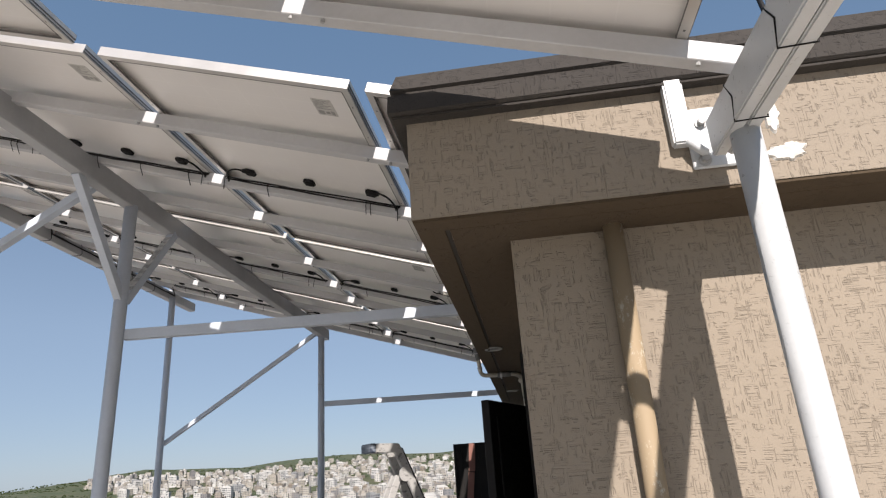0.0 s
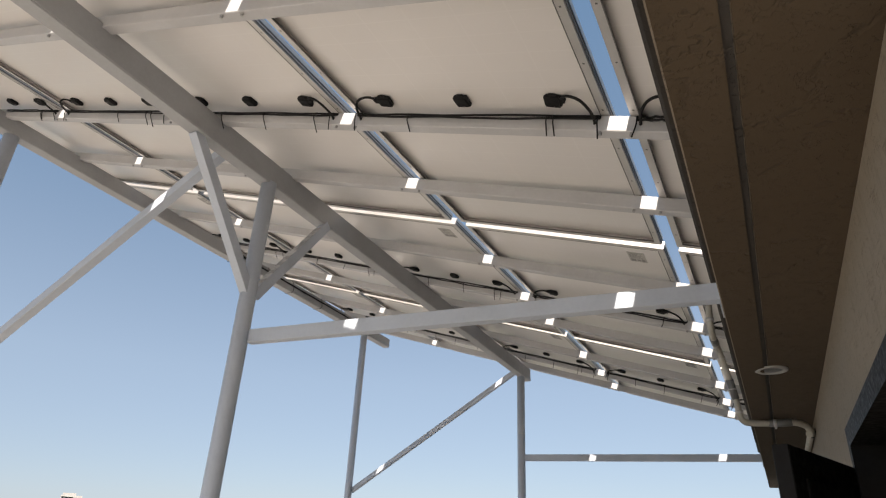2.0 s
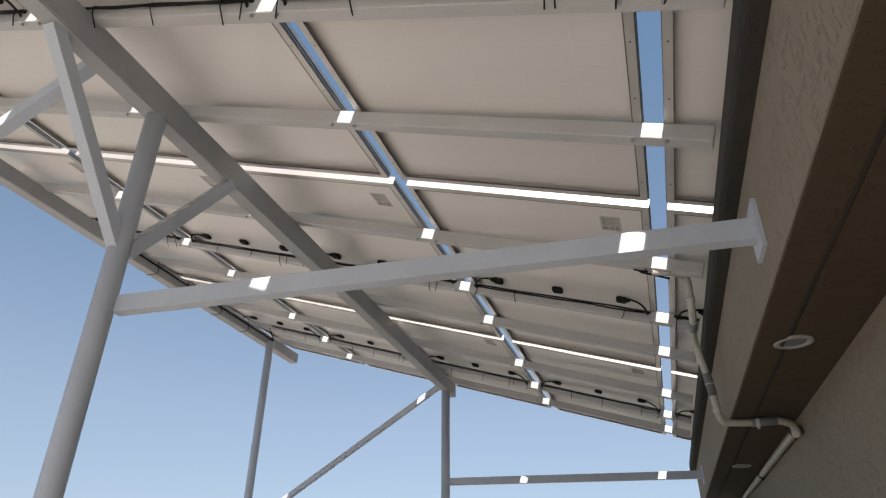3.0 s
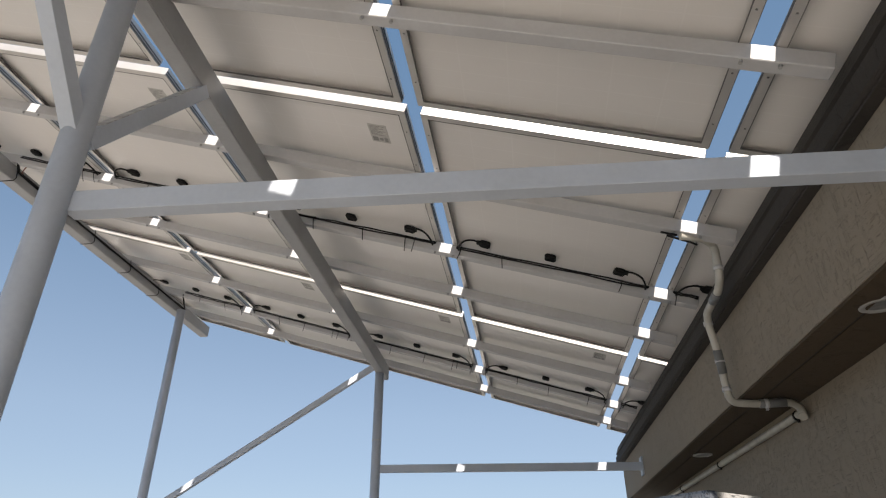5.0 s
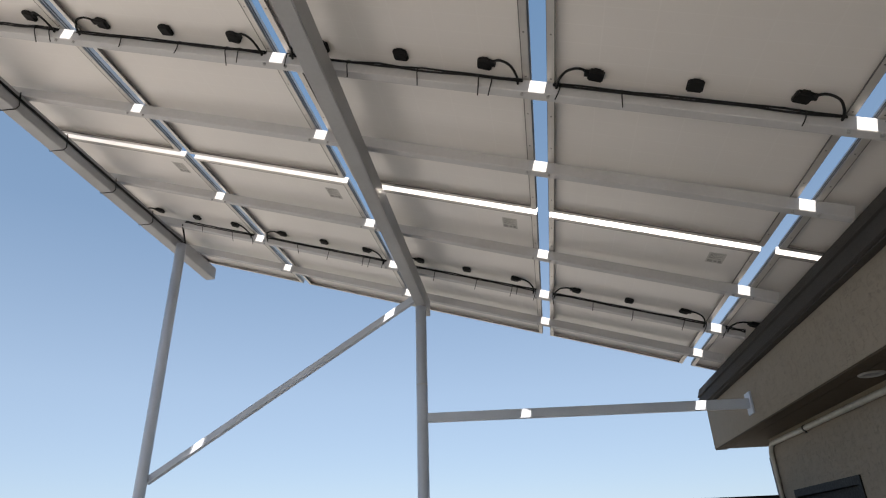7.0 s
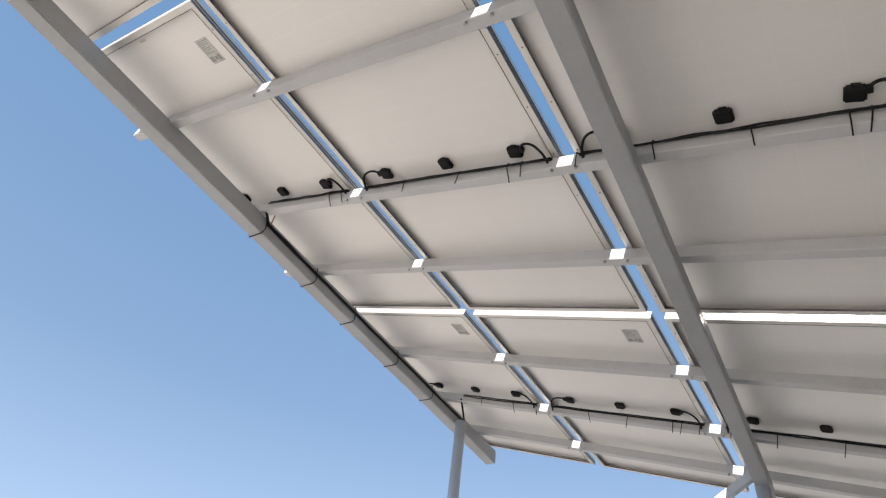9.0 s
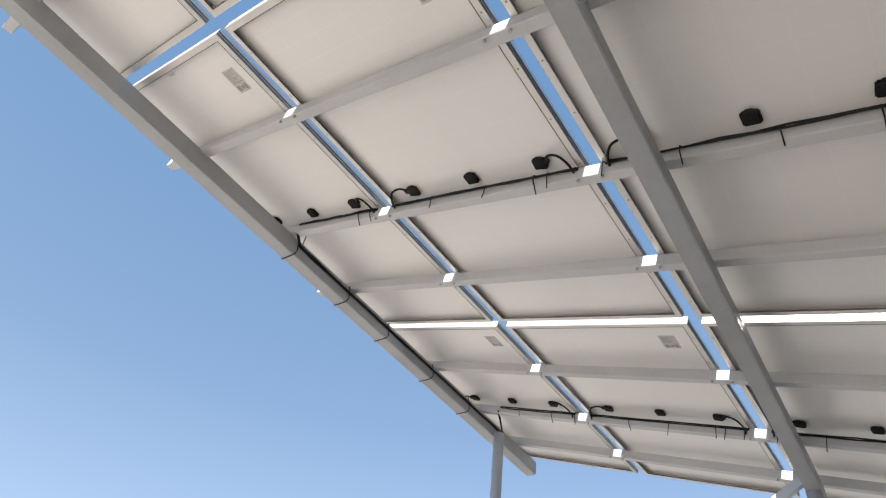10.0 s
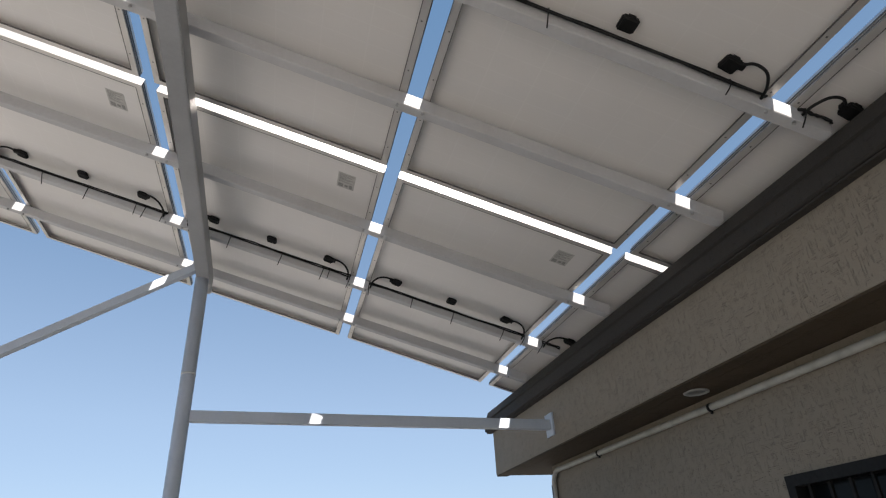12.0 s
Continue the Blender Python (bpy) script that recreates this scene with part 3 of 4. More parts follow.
door = tagged(thing("door_1", "black metal terrace door standing open", "door"), kind="structure")
bm = bmesh.new()
frame_of(bm, WX - 0.012, -3.40, -2.20, 0.0, 2.08, 0.06, 0.16)
part("door_frame", bm, DOOR_BLACK, door, "black metal frame")
bm = bmesh.new()
box(bm, (WX + 0.06, -3.34, 0.01), (WX + 0.10, -2.80, 2.02))
for z in (0.1, 1.05):
    box(bm, (WX + 0.05, -3.26, z), (WX + 0.06, -2.88, z + 0.85))
leaf1 = part("leaf", bm, DOOR_BLACK, door, "shut black leaf")
bm = bmesh.new()
tube(bm, [(WX + 0.02, -2.85, 0.98), (WX + 0.02, -2.85, 1.2)], 0.01, 10)
part("handle", bm, ALU, leaf1, "bright pull handle")
bm = bmesh.new()
a, b = Vector((1.668, -2.185, 0)), Vector((1.475, -2.741, 0))
m = Matrix.Translation(a) @ Matrix.Rotation(math.atan2((b - a).y, (b - a).x), 4, "Z")
box(bm, (0, -0.022, 0.02), ((b - a).length, 0.022, 1.96), m)
for z in (0.12, 1.08):
    box(bm, (0.09, -0.028, z), ((b - a).length - 0.09, 0.028, z + 0.8), m)
leaf2 = part("leaf", bevelled(bm, 0.003, 1), DOOR_BLACK, door, "open black leaf")
for z in (0.3, 1.0, 1.75):
    bm = bmesh.new()
    tube(bm, [(1.674, -2.178, z), (1.674, -2.178, z + 0.1)], 0.012, 10)
    part("hinge", bm, GALV, leaf2)

win = tagged(thing("window_1", "dark window with black upright bars", "window"), kind="structure")
bm = bmesh.new()
frame_of(bm, WX - 0.008, -0.35, 0.48, 0.95, 1.95, 0.045, 0.12)
box(bm, (WX - 0.008, -0.305, 0.95), (WX + 0.112, 0.435, 0.99))
part("window_frame", bm, DOOR_BLACK, win, "black metal frame")
bm = bmesh.new()
box(bm, (WX + 0.08, -0.31, 0.985), (WX + 0.086, 0.44, 1.91))
part("pane", bm, GLASS, win)
for k in range(7):
    bm = bmesh.new()
    y = -0.25 + k * 0.105
    box(bm, (WX + 0.02, y, 0.97), (WX + 0.032, y + 0.014, 1.92))
    part("grille_bar", bm, DOOR_BLACK, win)

door2 = tagged(thing("door_2", "shut black metal door near the far corner", "door"), kind="structure")
bm = bmesh.new()
frame_of(bm, WX - 0.01, 1.52, 2.62, 0.0, 1.98, 0.05, 0.12)
part("door_frame", bm, DOOR_BLACK, door2)
bm = bmesh.new()
box(bm, (WX + 0.02, 1.57, 0.01), (WX + 0.06, 2.57, 1.93))
part("leaf", bm, DOOR_BLACK, door2)

gate = thing("metal_gate", "black ribbed sheet-metal gate with a rust-red stripe", "gate")
GX, GY, GZ = 0.625, 2.861, 1.966
bm = bmesh.new()
box(bm, (GX, GY, 0.02), (GX + 0.04, GY + 0.04, GZ))
box(bm, (1.66, GY, 0.02), (1.70, GY + 0.04, GZ))
box(bm, (GX + 0.04, GY, GZ - 0.04), (1.66, GY + 0.04, GZ))
box(bm, (GX + 0.04, GY, 0.02), (1.66, GY + 0.04, 0.06))
part("gate_frame", bevelled(bm, 0.003, 1), DOOR_BLACK, gate, "black square-tube frame")
for k in range(9):
    bm = bmesh.new()
    x = GX + 0.04 + k * 0.11
    box(bm, (x, GY + 0.014, 0.06), (x + 0.11, GY + 0.019, GZ - 0.04))
    box(bm, (x + 0.035, GY + 0.003, 0.06), (x + 0.075, GY + 0.014, GZ - 0.04))
    part("sheet", bm, DOOR_BLACK, gate)
bm = bmesh.new()
bar(bm, (GX + 0.26, GY - 0.008, GZ - 0.005), (GX + 0.235, GY - 0.008, 1.60), 0.012, 0.085, (1, 0, 0))
bar(bm, (GX + 0.228, GY - 0.008, 1.59), (GX + 0.17, GY - 0.008, 1.12), 0.012, 0.085, (1, 0, 0))
bar(bm, (GX + 0.165, GY - 0.008, 1.11), (GX + 0.12, GY - 0.008, 0.35), 0.012, 0.075, (1, 0, 0))
part("stripe", bm, RED_PAINT, gate, "rust-red strips end to end")

# bracket on the end of the eaves
br = thing("eaves_bracket", "white steel bracket bolted to the eaves board", "bracket")
bm = bmesh.new()
box(bm, (2.228, -4.28, 2.53), (2.288, -4.237, 2.77), None)
part("angle", bevelled(bm, 0.006, 2), WHITE_STEEL, br)
bm = bmesh.new()
box(bm, (2.279, -4.251, 2.45), (2.46, -4.238, 2.66))
plate = part("plate", bevelled(bm, 0.004, 1), WHITE_STEEL, br)
bm = bmesh.new()
pts = [(2.268 + 0.05 * k / 6, -4.265 - 0.012 * math.sin(k / 6 * math.pi), 2.545 - 0.05 * math.sin(k / 12 * math.pi)) for k in range(7)]
tube(bm, pts, 0.014, 10)
part("weld_arm", bm, WHITE_STEEL, br)
for x, z in ((2.326, 2.605), (2.315, 2.475)):
    bm = bmesh.new()
    bmesh.ops.create_cone(bm, cap_ends=True, segments=16, radius1=0.02, radius2=0.02, depth=0.004, matrix=pose(x, -4.254, z, 90))
    bmesh.ops.create_cone(bm, cap_ends=True, segments=6, radius1=0.012, radius2=0.012, depth=0.018, matrix=pose(x, -4.263, z, 90))
    part("bolt", bm, BOLT, plate)


def blot(x, z, rx, rz, seed):
    rnd = random.Random(seed)
    bm = bmesh.new()
    ring = []
    ph = [rnd.uniform(0, 6) for _ in range(3)]
    for k in range(48):
        a = k * math.tau / 48
        q = 0.9 + 0.16 * math.sin(2 * a + ph[0]) + 0.1 * math.sin(3 * a + ph[1]) + 0.09 * math.sin(7 * a + ph[2]) + 0.16 * rnd.random()
        ring.append((x + rx * q * math.cos(a), z + rz * q * math.sin(a)))
    f0 = [bm.verts.new((p, -4.234, r)) for p, r in ring]
    f1 = [bm.verts.new((x + (p - x) * 0.82, -4.243, z + (r - z) * 0.82)) for p, r in ring]
    for k in range(48):
        bm.faces.new((f0[k], f0[(k + 1) % 48], f1[(k + 1) % 48], f1[k]))
    bm.faces.new(f1)
    return bm


fill = thing("filler_patch", "rough white filler patches on the eaves board", "filler")
part("blot", blot(2.562, 2.480, 0.058, 0.034, 1), PLASTER_WHITE, fill)
part("blot", blot(2.545, 2.602, 0.027, 0.046, 2), PLASTER_WHITE, fill)

rp = thing("roof_pipe", "white upright pipe with black cables on the roof", "pipe")
bm = bmesh.new()
tube(bm, [(2.98, -3.6, 2.59), (2.98, -3.6, 3.9)], 0.03, 14)
part("pipe", bm, PVC, rp)
bm = bmesh.new()
tube(bm, [(2.90, -3.58, 2.59), (2.91, -3.6, 3.0), (2.95, -3.63, 3.2), (2.88, -3.6, 3.9)], 0.012, 8)
part("cable", bm, BLACK, rp)

# ---- cables along the panels ----
rnd = random.Random(5)
TIE_AT = (-0.53, -0.24, 0.06, 0.36, 0.40, 0.53)
for ri in (1, 4, 7, 10):
    v = RAILS[ri]
    run = thing("cable_run", "black cables tied along a panel rail", "cable", "cable runs of the canopy")
    for col in range(5):
        uc = PITCH * (1.5 - col)
        for k in (0, 1):
            bm = bmesh.new()
            a, b = max(uc - 0.535, -3.15), min(uc + 0.535, 1.39 if ri < 9 else 2.4)
            if b - a < 0.1:
                bm.free()
                continue
            pts = [on(a - 0.01, v + 0.02, 0.0345)]
            for i in range(11):
                pts.append(on(a + (b - a) * i / 10, v - 0.010 - 0.004 * k + rnd.uniform(-0.002, 0.002), 0.018 - 0.012 * k + rnd.uniform(-0.004, 0.003)))
            pts.append(on(b + 0.01, v + 0.02, 0.0345))
            tube(bm, pts, 0.0043, 7)
            part("cable", bm, BLACK, run)
    for col in range(5):
        uc = PITCH * (1.5 - col)
        for d in TIE_AT:
            u = uc + d + rnd.uniform(-0.03, 0.03)
            if u > 1.45 or u < -3.15 or rnd.random() < 0.18:
                continue
            bm = bmesh.new()
            lean = rnd.uniform(-0.016, 0.016)
            long = rnd.uniform(0.004, 0.026)
            tube(bm, [on(u, v - 0.002, 0.026), on(u, v - 0.019, 0.014), on(u + 0.003, v - 0.017, -0.012), on(u + 0.004 + lean * 0.3, v - 0.010, -0.026), on(u + 0.004 + lean, v - 0.006 + long, -0.040 - long)], 0.0026, 6)
            part("cable_tie", bm, BLACK, run)

run = thing("beam_cable", "black cables strapped under the outer beam", "cable")
for k in (0, 1):
    bm = bmesh.new()
    pts = [on(-3.18, -0.59, -0.02)] + [(out(y) + 0.054 + 0.005 * k, y, zc(out(0), 0.088) + rnd.uniform(-0.004, 0.004)) for y in [-0.5 + 0.16 * i for i in range(17)]] + [on(-3.17, 1.745, -0.02)][:1 if k else 0]
    tube(bm, pts, 0.008, 8)
    part("cable", bm, BLACK, run)
for y in (-0.52, -0.02, 0.42, 0.98, 1.5):
    bm = bmesh.new()
    x, z, w, h = out(y), zc(out(0), 0.103), 0.0495, 0.0625
    tube(bm, [(x - w, y, z + h), (x - w, y, z - h), (x + w, y + 0.004, z - h), (x + w + 0.02, y + 0.004, z - h + 0.02), (x + w + 0.004, y, z + h)], 0.0035, 6)
    part("strap", bm, BLACK, run)
bm = bmesh.new()
tube(bm, [on(-3.16, -0.53, -0.02), on(-3.2, -0.5, -0.06), on(-3.22, -0.47, -0.05)], 0.004, 6)
part("wire", bm, RED_PAINT, run, "short red wire")
ties = thing("beam_tie", "thin black wire ties round the white beam", "cable")
for y in (-4.55, -4.86):
    bm = bmesh.new()
    x, z, w, h = 2.356, zc(2.32, 0.125), 0.0418, 0.061
    tube(bm, [(x + w, y, z + h), (x - w, y + 0.03, z + h), (x - w - 0.001, y - 0.01, z), (x - w, y + 0.015, z - h), (x + w, y + 0.01, z - h), (x + w, y, z + h)], 0.0028, 6)
    part("tie", bm, BLACK, ties)

# ---- step ladder ----

LADDER = splashed("paint_splashed_aluminium", (0.34, 0.335, 0.325), (0.09, 0.09, 0.095), 0.44)
LADDER_GREY = splashed("worn_blue_grey_metal", (0.24, 0.27, 0.31), (0.05, 0.06, 0.085), 0.54)
lad = thing("step_ladder", "paint-splashed aluminium step ladder standing open", "ladder", at=Matrix.Translation((0.672, -2.225, 0)) @ Matrix.Rotation(radians(37), 4, "Z") @ Matrix.Translation((-0.668, 2.29, 0)))
LY, LT = -2.365, 1.775                       # middle line and height of the top
for k in (-1, 1):
    top, foot = LY + k * 0.058, LY + k * 0.16
    bm = bmesh.new()
    for p, q in (((0.845, top, LT - 0.005), (1.61, foot, 0.0)), ((0.70, top, LT + 0.003), (0.835, top, LT))):
        bar(bm, p, q, 0.028, 0.052, (1, 0, 0.45) if q[2] < 1 else (0, 0, 1))
    bmesh.ops.create_cone(bm, cap_ends=True, segments=20, radius1=0.027, radius2=0.027, depth=0.0278, matrix=pose(0.838, top, LT, 90))
    stile = part("front_stile", bevelled(bm, 0.004, 2), LADDER, lad, "bent paint-splashed stile")
    # black strip stands in for the shaded inside of the channel stile
    bm = bmesh.new()
    bar(bm, (0.872, top, LT - 0.005), (1.637, foot, 0.01), 0.030, 0.008, (1, 0, 0.45))
    part("channel_shade_strip", bm, BLACK, stile, "black strip painted as the shade inside the stile")
    bm = bmesh.new()
    bar(bm, (0.862, top - k * 0.03, LT - 0.16), (0.06, foot, 0.0), 0.022, 0.044, (1, 0, -0.45))
    part("rear_leg", bevelled(bm, 0.004, 1), LADDER, lad)
    bm = bmesh.new()
    bmesh.ops.create_cone(bm, cap_ends=True, segments=24, radius1=0.042, radius2=0.042, depth=0.01, matrix=pose(0.885, top + k * 0.020, LT - 0.15, 90))
    bmesh.ops.create_cone(bm, cap_ends=True, segments=12, radius1=0.012, radius2=0.010, depth=0.022, matrix=pose(0.885, top + k * 0.020, LT - 0.15, 90))
    part("hinge_disc", bm, LADDER, lad, "round hinge plate")
bm = bmesh.new()
box(bm, (0.668, LY - 0.075, LT - 0.024), (0.702, LY + 0.075, LT + 0.030))
part("top_bar", bevelled(bm, 0.005, 2), LADDER_GREY, lad, "scuffed blue-grey top bar")
for k in range(1, 6):
    bm = bmesh.new()
    z = LT - 0.27 * k - 0.19
    x = 0.845 + (LT - z) * 0.431
    w = 0.046 + (LT - z) * 0.0565
    box(bm, (x - 0.05, LY - w, z - 0.012), (x + 0.05, LY + w, z + 0.012))
    for j in (-0.03, 0.0, 0.03):
        box(bm, (x + j - 0.004, LY - w, z + 0.012), (x + j + 0.004, LY + w, z + 0.015))
    part("tread", bm, LADDER_GREY, lad)

# ---- town ----
CREAM = [painted("house_" + n, c, tuple(x * 0.85 for x in c), 0.9, 2, 0.3) for n, c in (("white", (0.44, 0.435, 0.42)), ("cream", (0.30, 0.275, 0.235)), ("tan", (0.24, 0.205, 0.165)), ("grey", (0.23, 0.235, 0.24)))]
WINDOW_DARK = painted("far_window", (0.06, 0.07, 0.085), (0.1, 0.1, 0.11), 0.2)
BRICK = painted("brick_hut", (0.25, 0.20, 0.155), (0.18, 0.14, 0.11), 0.9, 2, 0.5)


def make_house(w, d, storeys, material, seed, label, near=False):
    r = random.Random(seed)
    h = thing("house", label, "house", "houses of the town")
    H = storeys * 3.1
    bm = bmesh.new()
    box(bm, (-w / 2, -d / 2, -6), (w / 2, d / 2, H))
    part("wall", bm, material, h)
    bm = bmesh.new()
    if r.random() < 0.8:
        box(bm, (-w / 2 + 1, -d / 2 + 1.5, H), (w / 2 - r.uniform(2, w * 0.5), d / 2 - 1, H + 2.8))
        part("upper_storey", bm, material, h)
        bm = bmesh.new()
    for a, b in (((-w / 2, -d / 2), (w / 2, -d / 2 + 0.25)), ((-w / 2, d / 2 - 0.25), (w / 2, d / 2)), ((-w / 2, -d / 2 + 0.25), (-w / 2 + 0.25, d / 2 - 0.25)), ((w / 2 - 0.25, -d / 2 + 0.25), (w / 2, d / 2 - 0.25))):
        box(bm, (a[0], a[1], H), (b[0], b[1], H + 1.0))
    part("roof_parapet", bm, material, h)
    bm = bmesh.new()
    for s in range(storeys):
        z = s * 3.1 + 0.9
        n = max(2, int(w / 3.2))
        for k in range(n):
            x = -w / 2 + (k + 0.5) * w / n
            ww = r.uniform(0.6, 1.1)
            box(bm, (x - ww, -d / 2 - 0.06, z), (x + ww, -d / 2 + 0.1, z + 1.5))
            if near:
                part("window", bm, WINDOW_DARK, h)
                bm = bmesh.new()
        n = max(1, int(d / 3.6))
        for k in range(n):
            y = -d / 2 + (k + 0.5) * d / n
            for s2 in (-1, 1):
                box(bm, (s2 * w / 2 - 0.06, y - 0.7, z), (s2 * w / 2 + 0.06, y + 0.7, z + 1.5))
    tagged(part("window", bm, WINDOW_DARK, h), kind="stuff")
    bm = bmesh.new()
    for s in range(1, storeys + 1):
        x0 = -w / 2 if r.random() < 0.6 else 0
        box(bm, (x0 - 0.3, -d / 2 - 1.1, s * 3.1 - 0.25), (x0 + w * 0.55, -d / 2 - 0.07, s * 3.1 + (0.7 if s < storeys else 0.0)))
    tagged(part("balcony", bm, material, h), kind="stuff")
    return h


def stand(az, dist, turn=0.0, sink=0.0):
    x, y = 1.7 - dist * math.sin(radians(az)), -5.5 + dist * math.cos(radians(az))
    return pose(x, y, land(x, y) - sink, 0, 0, az + turn)


def land_at(az, dist):
    return land(1.7 - dist * math.sin(radians(az)), -5.5 + dist * math.cos(radians(az)))


kinds = [make_house(11, 10, 2, CREAM[0], 1, "small white flat-roofed house of the town"), make_house(13, 11, 3, CREAM[1], 2, "cream flat-roofed house of the town"), make_house(10, 9, 2, CREAM[2], 3, "tan flat-roofed house of the town"), make_house(16, 12, 5, CREAM[0], 4, "white block of flats of the town"), make_house(12, 9, 3, CREAM[0], 5, "white three-storey house of the town"), make_house(14, 12, 4, CREAM[3], 6, "grey block of flats of the town"), make_house(12, 12, 2, CREAM[1], 7, "cream two-storey house of the town")]
rnd = random.Random(11)
spots = []
tries = 0
while len(spots) < 290 and tries < 6000:
    tries += 1
    az = rnd.uniform(-14, 35)
    dist = 560 + 1150 * rnd.random() ** 0.8
    if az > 31 and dist < 900 + (az - 31) * 150:
        continue
    p = (dist * math.sin(radians(az)), dist * math.cos(radians(az)))
    if all((p[0] - s[0]) ** 2 + (p[1] - s[1]) ** 2 > 15 ** 2 for s in spots):
        spots.append(p)
        k = rnd.choice((0, 0, 1, 1, 2, 2, 3, 4, 4, 5, 6, 6))
        m = stand(az, dist, rnd.uniform(-30, 30))
        if kinds[k].get("used"):
            copy_thing(kinds[k], m)
        else:
            kinds[k]["used"] = 1
            kinds[k].matrix_basis = m
for k in kinds:
    if not k.get("used"):
        k.matrix_basis = stand(rnd.uniform(-10, 10), 900)


VILLA_WHITE = painted("villa_white", (0.42, 0.415, 0.40), (0.36, 0.355, 0.345), 0.9, 2, 0.3)


def blocks(h, material, walls, panes, slabs, name="wall"):
    """Box walls, each with its own parapet, then windows and balcony slabs."""
    for lo, hi in walls:
        bm = bmesh.new()
        box(bm, lo, hi)
        w = part(name, bm, material, h)
        bm = bmesh.new()
        for a, b in (((lo[0], lo[1]), (hi[0], lo[1] + 0.2)), ((lo[0], hi[1] - 0.2), (hi[0], hi[1])), ((lo[0], lo[1] + 0.2), (lo[0] + 0.2, hi[1] - 0.2)), ((hi[0] - 0.2, lo[1] + 0.2), (hi[0], hi[1] - 0.2))):
            box(bm, (*a, hi[2]), (*b, hi[2] + 0.7))
        part("roof_parapet", bm, material, w)
    for lo, hi in panes:
        bm = bmesh.new()
        box(bm, lo, hi)
        part("window", bm, WINDOW_DARK, h)
    for lo, hi in slabs:
        bm = bmesh.new()
        box(bm, lo, hi)
        box(bm, (lo[0], lo[1], hi[2]), (hi[0], lo[1] + 0.12, hi[2] + 0.75))
        part("balcony", bm, material, h)


BROWN_HOUSE = painted("house_brown", (0.15, 0.125, 0.105), (0.09, 0.08, 0.07), 0.9, 2, 0.5)
villa = thing("villa", "large white stepped villa with dark windows below the hill", "house")
panes = []
for z in (1.0, 4.2):
    for x in (-1.9, -0.9, 2.0, 3.0):
        panes.append(((x, -4.56, z), (x + 0.7, -4.4, z + 1.3)))
    panes += [((-8.2, -3.56, z), (-6.4, -3.4, z + 1.8)), ((-5.3, -5.06, z), (-4.7, -4.9, z + 2.2)), ((5.1, -2.06, z), (6.2, -1.9, z + 1.5)), ((7.2, -2.06, z), (8.3, -1.9, z + 1.5))]
    for y in (-0.8, 1.6, 3.6):
        panes.append(((8.95, y, z), (9.06, y + 1.4, z + 1.6)))
panes += [((-3.6, -2.06, 7.3), (-2.7, -1.9, 9.0)), ((-0.3, -2.06, 7.3), (1.9, -1.9, 9.2)), ((6.0, -2.06, 7.0), (8.0, -1.9, 8.2))]
blocks(villa, VILLA_WHITE, [((-9, -3.5, -4), (-6, 4, 5.6)), ((-6, -5, -4), (-3.4, 4, 8.6)), ((-3.4, -4.5, -4), (4.2, 4.5, 6.2)), ((-4.8, -2, 6.9), (3.4, 4, 9.6)), ((4.2, -2, -4), (9, 5, 8.4))], panes,
       [((-3.3, -5.7, 3.0), (5.2, -4.6, 3.2)), ((-3.3, -5.5, 6.2), (4.6, -4.6, 6.35)), ((4.8, -3.2, 3.0), (9.3, -2.1, 3.2))])
villa.matrix_basis = stand(45.2, 152, -14, -1.6)
for az, dist, material, label in ((54.9, 135, CREAM[3], "grey unfinished house with deep balconies below the terrace"), (51.9, 165, BROWN_HOUSE, "tan unfinished house with dark openings below the terrace")):
    h = thing("house", label, "house")
    wide = 5.5 if dist < 140 else 2.6
    panes = [((x, -4.06, z), (x + 1.5, -3.9, z + 1.9)) for z in (0.6, 3.7) for x in (-wide + 0.6, -wide + 2.8, wide - 2.4)]
    panes += [((wide - 0.06, y, z), (wide + 0.06, y + 1.8, z + 1.7)) for z in (0.6, 3.7) for y in (-3.0, 0.5)]
    blocks(h, material, [((-wide, -4, -5), (wide, 4, 6.1))] + ([((-wide + 1, -2, 6.8), (0.5, 3, 8.0))] if wide > 3 else []), panes, [((-wide - 0.3, -5.6, 3.0), (wide * 0.6, -4.1, 3.2)), ((-wide - 0.3, -5.6, 6.0), (wide, -4.1, 6.2))])
    h.matrix_basis = stand(az, dist, -12, -3.4 if dist < 140 else -3.7)
side = make_house(12, 9, 1, CREAM[0], 33, "low white house beside the villa", True)
side.matrix_basis = stand(39.5, 190, -15)
crest_house = make_house(16, 10, 2, CREAM[0], 51, "white building on the hill crest", True)
crest_at = max(range(250, 800, 10), key=lambda d: (land_at(55.4, d) - 1.6) / d)
crest_house.matrix_basis = stand(55.4, crest_at, 0)
hut = make_house(2.8, 3.2, 1, BRICK, 46, "small brick hut in the field", True)
bm = bmesh.new()
box(bm, (0.1, -1.68, 1.0), (0.8, -1.55, 2.9))
part("door", bm, painted("green_door_paint", (0.03, 0.22, 0.08), (0.02, 0.15, 0.06), 0.5), hut, "bright green door")
hut.matrix_basis = stand(51.7, 76, 10, -5.1)
mound = thing("dirt_mound", "heap of reddish brown earth in front of the villa", "mound")
bm = bmesh.new()
prev = None
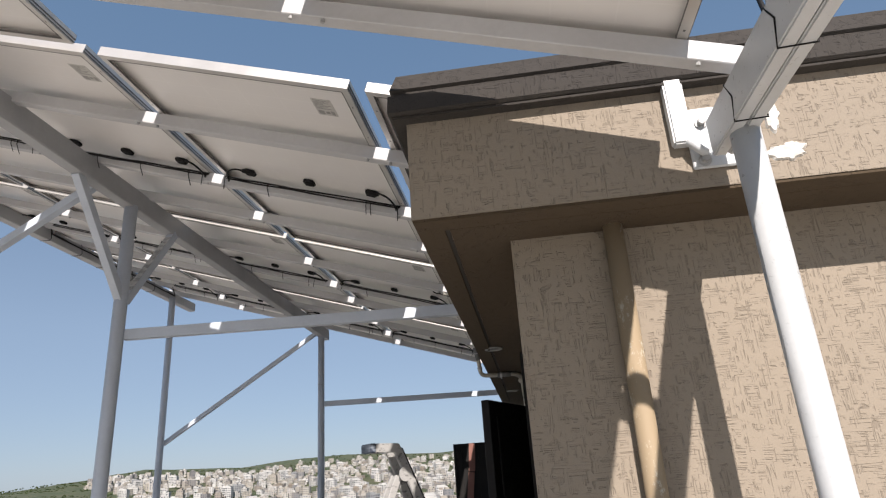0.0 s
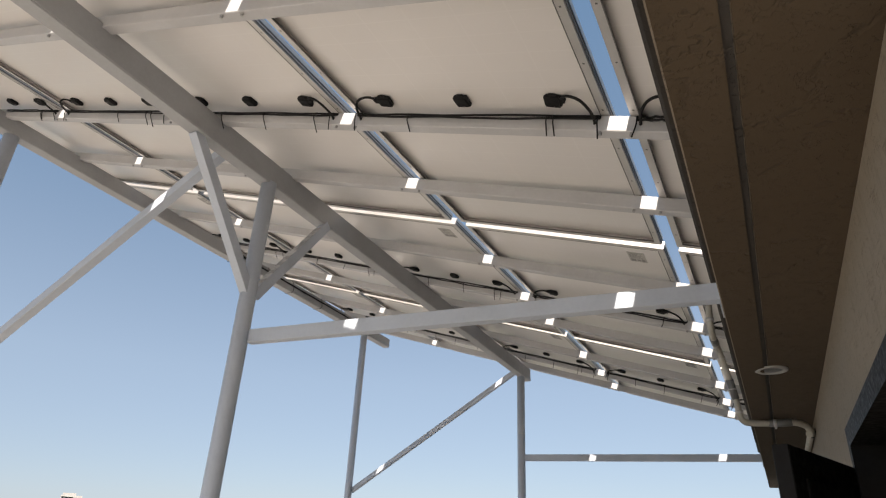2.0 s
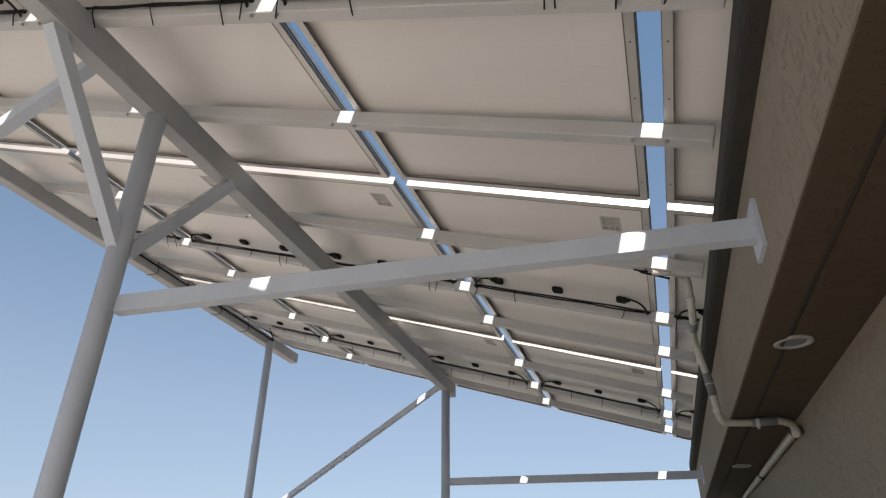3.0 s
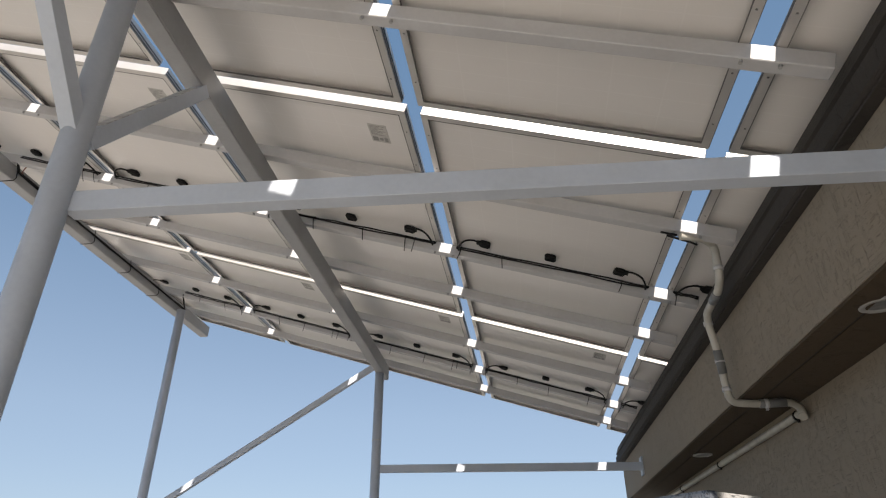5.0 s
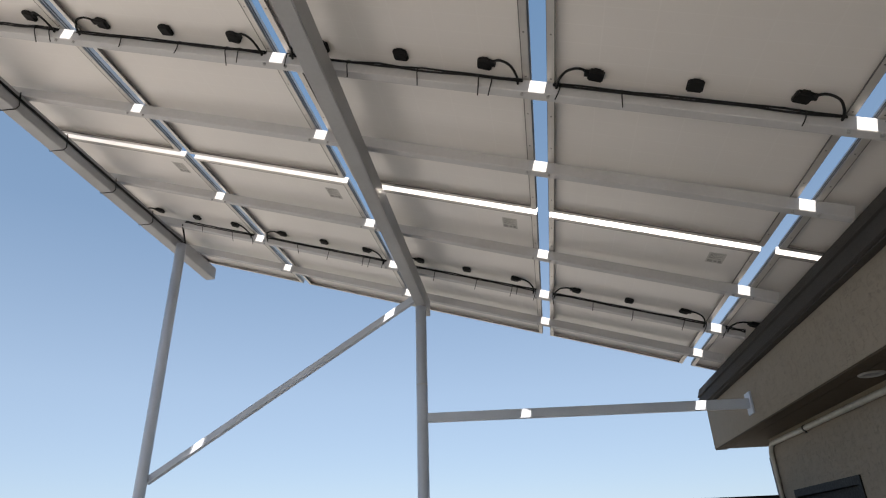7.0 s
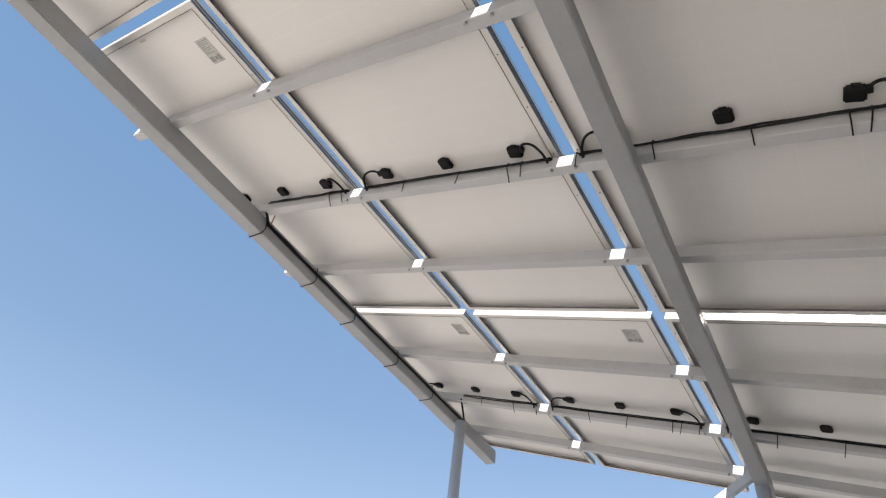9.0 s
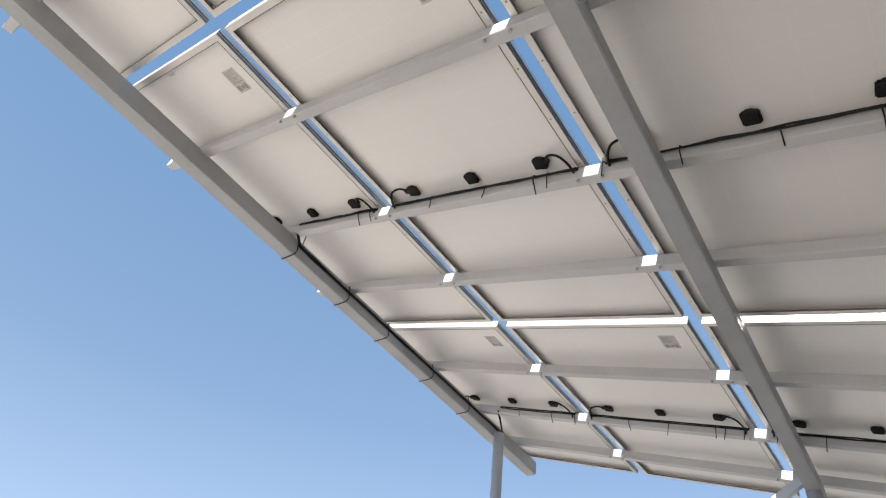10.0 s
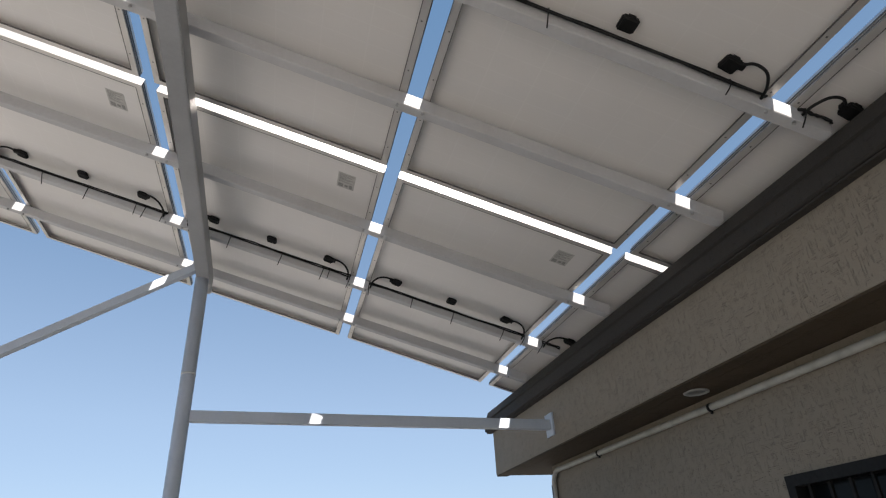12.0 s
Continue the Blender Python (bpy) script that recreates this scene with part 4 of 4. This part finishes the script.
for k in range(9):
    r = k / 8
    cur = [bm.verts.new((7.5 * r * math.cos(a) * 1.7, 5.5 * r * math.sin(a), 5.2 * 0.5 * (1 + math.cos(r * math.pi)) + noise.noise((4 * r * math.cos(a), 4 * r * math.sin(a), 2)) * 0.9 * min(1, 3 * r) - 0.5)) for a in [i * math.tau / 28 for i in range(28 if k else 1)]]
    if prev:
        for i in range(28):
            j = (i + 1) % 28
            bm.faces.new((prev[0], cur[i], cur[j]) if len(prev) == 1 else (prev[i], cur[i], cur[j], prev[j])).smooth = True
    prev = cur
part("earth", bm, painted("red_brown_earth", (0.25, 0.15, 0.10), (0.17, 0.105, 0.07), 0.95, 4, 0.6), mound)
mound.matrix_basis = stand(47.3, 128, 0, -1.0)

# ---- the rest of the town, too far to tell apart ----


def make_town_material():
    m, n, l, b = mat("far_town_walls", 0.9)
    g = n.new("ShaderNodeNewGeometry")
    l.new(ramp(n, l, g.outputs["Random Per Island"], (0.0, (0.36, 0.355, 0.34)), (0.3, (0.29, 0.265, 0.225)), (0.55, (0.46, 0.455, 0.44)), (0.8, (0.23, 0.20, 0.165)), (1.0, (0.17, 0.17, 0.175))), b.inputs["Base Color"])
    return m


def far_town(count, seed):
    r = random.Random(seed)
    v, f, wv, wf = [], [], [], []

    def block(vs, fs, m, lo, hi):
        n0 = len(vs)
        vs.extend(tuple(m @ Vector((x, y, z))) for x in (lo[0], hi[0]) for y in (lo[1], hi[1]) for z in (lo[2], hi[2]))
        fs.extend(tuple(n0 + i for i in q) for q in ((0, 1, 3, 2), (4, 6, 7, 5), (0, 4, 5, 1), (2, 3, 7, 6), (1, 5, 7, 3)))

    for i in range(count):
        az, dist = r.uniform(-14, 36), 620 + 1300 * r.random() ** 0.85
        if az > 31 and dist < 950 + (az - 31) * 150:
            continue
        m = stand(az, dist, r.uniform(-35, 35))
        w, d, h = r.uniform(4, 7), r.uniform(4, 6), r.choice((3.4, 6.4, 6.4, 9.5, 12.5))
        block(v, f, m, (-w, -d, -6), (w, d, h))
        if r.random() < 0.6:
            block(v, f, m, (-w * 0.6, -d * 0.5, h), (w * r.uniform(0, 0.5), d * 0.6, h + 2.6))
        for s in range(int(h / 3)):
            for k in range(3):
                x = -w + (k + 0.5) * w * 2 / 3
                block(wv, wf, m, (x - 0.8, -d - 0.1, s * 3.1 + 0.9), (x + 0.8, -d + 0.1, s * 3.1 + 2.3))
    for name, vs, fs, material, label in (("distant_town", v, f, make_town_material(), "pale houses crowded over the far slope"), ("distant_windows", wv, wf, WINDOW_DARK, "dark windows of the far houses")):
        me = bpy.data.meshes.new(name)
        me.from_pydata(vs, [], fs)
        me.materials.append(material)
        tagged(new(name, me), label, "town", kind="stuff")


far_town(1700, 17)

# ---- scrub ----
LEAF = painted("scrub_leaves", (0.035, 0.055, 0.02), (0.08, 0.09, 0.035), 0.9, 1.5, 0.05, gloss=0.1)
rnd = random.Random(8)
verts, faces = [], []
for i in range(52000):
    az = rnd.uniform(-25, 75)
    dist = 70 + 2200 * rnd.random() ** 1.5
    if i > 34000:                          # thick on the green hill
        az, dist = (rnd.uniform(30, 72), rnd.uniform(170, 700)) if i < 46000 else (rnd.uniform(-14, 36), rnd.uniform(600, 2000))
    if -16 < az < 34 and 560 < dist < 2300 and rnd.random() < 0.4 or dist < 150 and 36 < az < 64:
        continue
    x, y = 1.7 - dist * math.sin(radians(az)), -5.5 + dist * math.cos(radians(az))
    if noise.noise((x / 22, y / 22, 5)) + 0.5 * noise.noise((x / 70, y / 70, 9)) < rnd.uniform(-0.65, 0.1):
        continue
    z = land(x, y)
    for j in range(rnd.choice((2, 3))):
        s = (0.25 + 0.8 * rnd.random() ** 2) * (1 + dist / 900) * (1.1 if 34000 < i < 46000 else 1.0)
        cx, cy, cz = x + rnd.uniform(-s, s), y + rnd.uniform(-s, s), z + s * rnd.uniform(0.2, 0.7)
        n0 = len(verts)
        for px, py, pz in ((1, 0, 0), (0.3, 0.9, 0.1), (-0.8, 0.6, -0.1), (-0.8, -0.6, 0.1), (0.3, -0.95, 0), (0.1, 0.1, 0.8), (0, 0, -0.8)):
            verts.append((cx + s * px * rnd.uniform(0.7, 1.3), cy + s * py * rnd.uniform(0.7, 1.3), cz + s * pz * rnd.uniform(0.4, 0.8)))
        for k in range(5):
            faces.append((n0 + k, n0 + (k + 1) % 5, n0 + 5))
            faces.append((n0 + (k + 1) % 5, n0 + k, n0 + 6))
me = bpy.data.meshes.new("scrub")
me.from_pydata(verts, [], faces)
me.materials.append(LEAF)
tagged(new("scrub", me), "dark green bushes over the hills and fields", "bushes", kind="stuff")
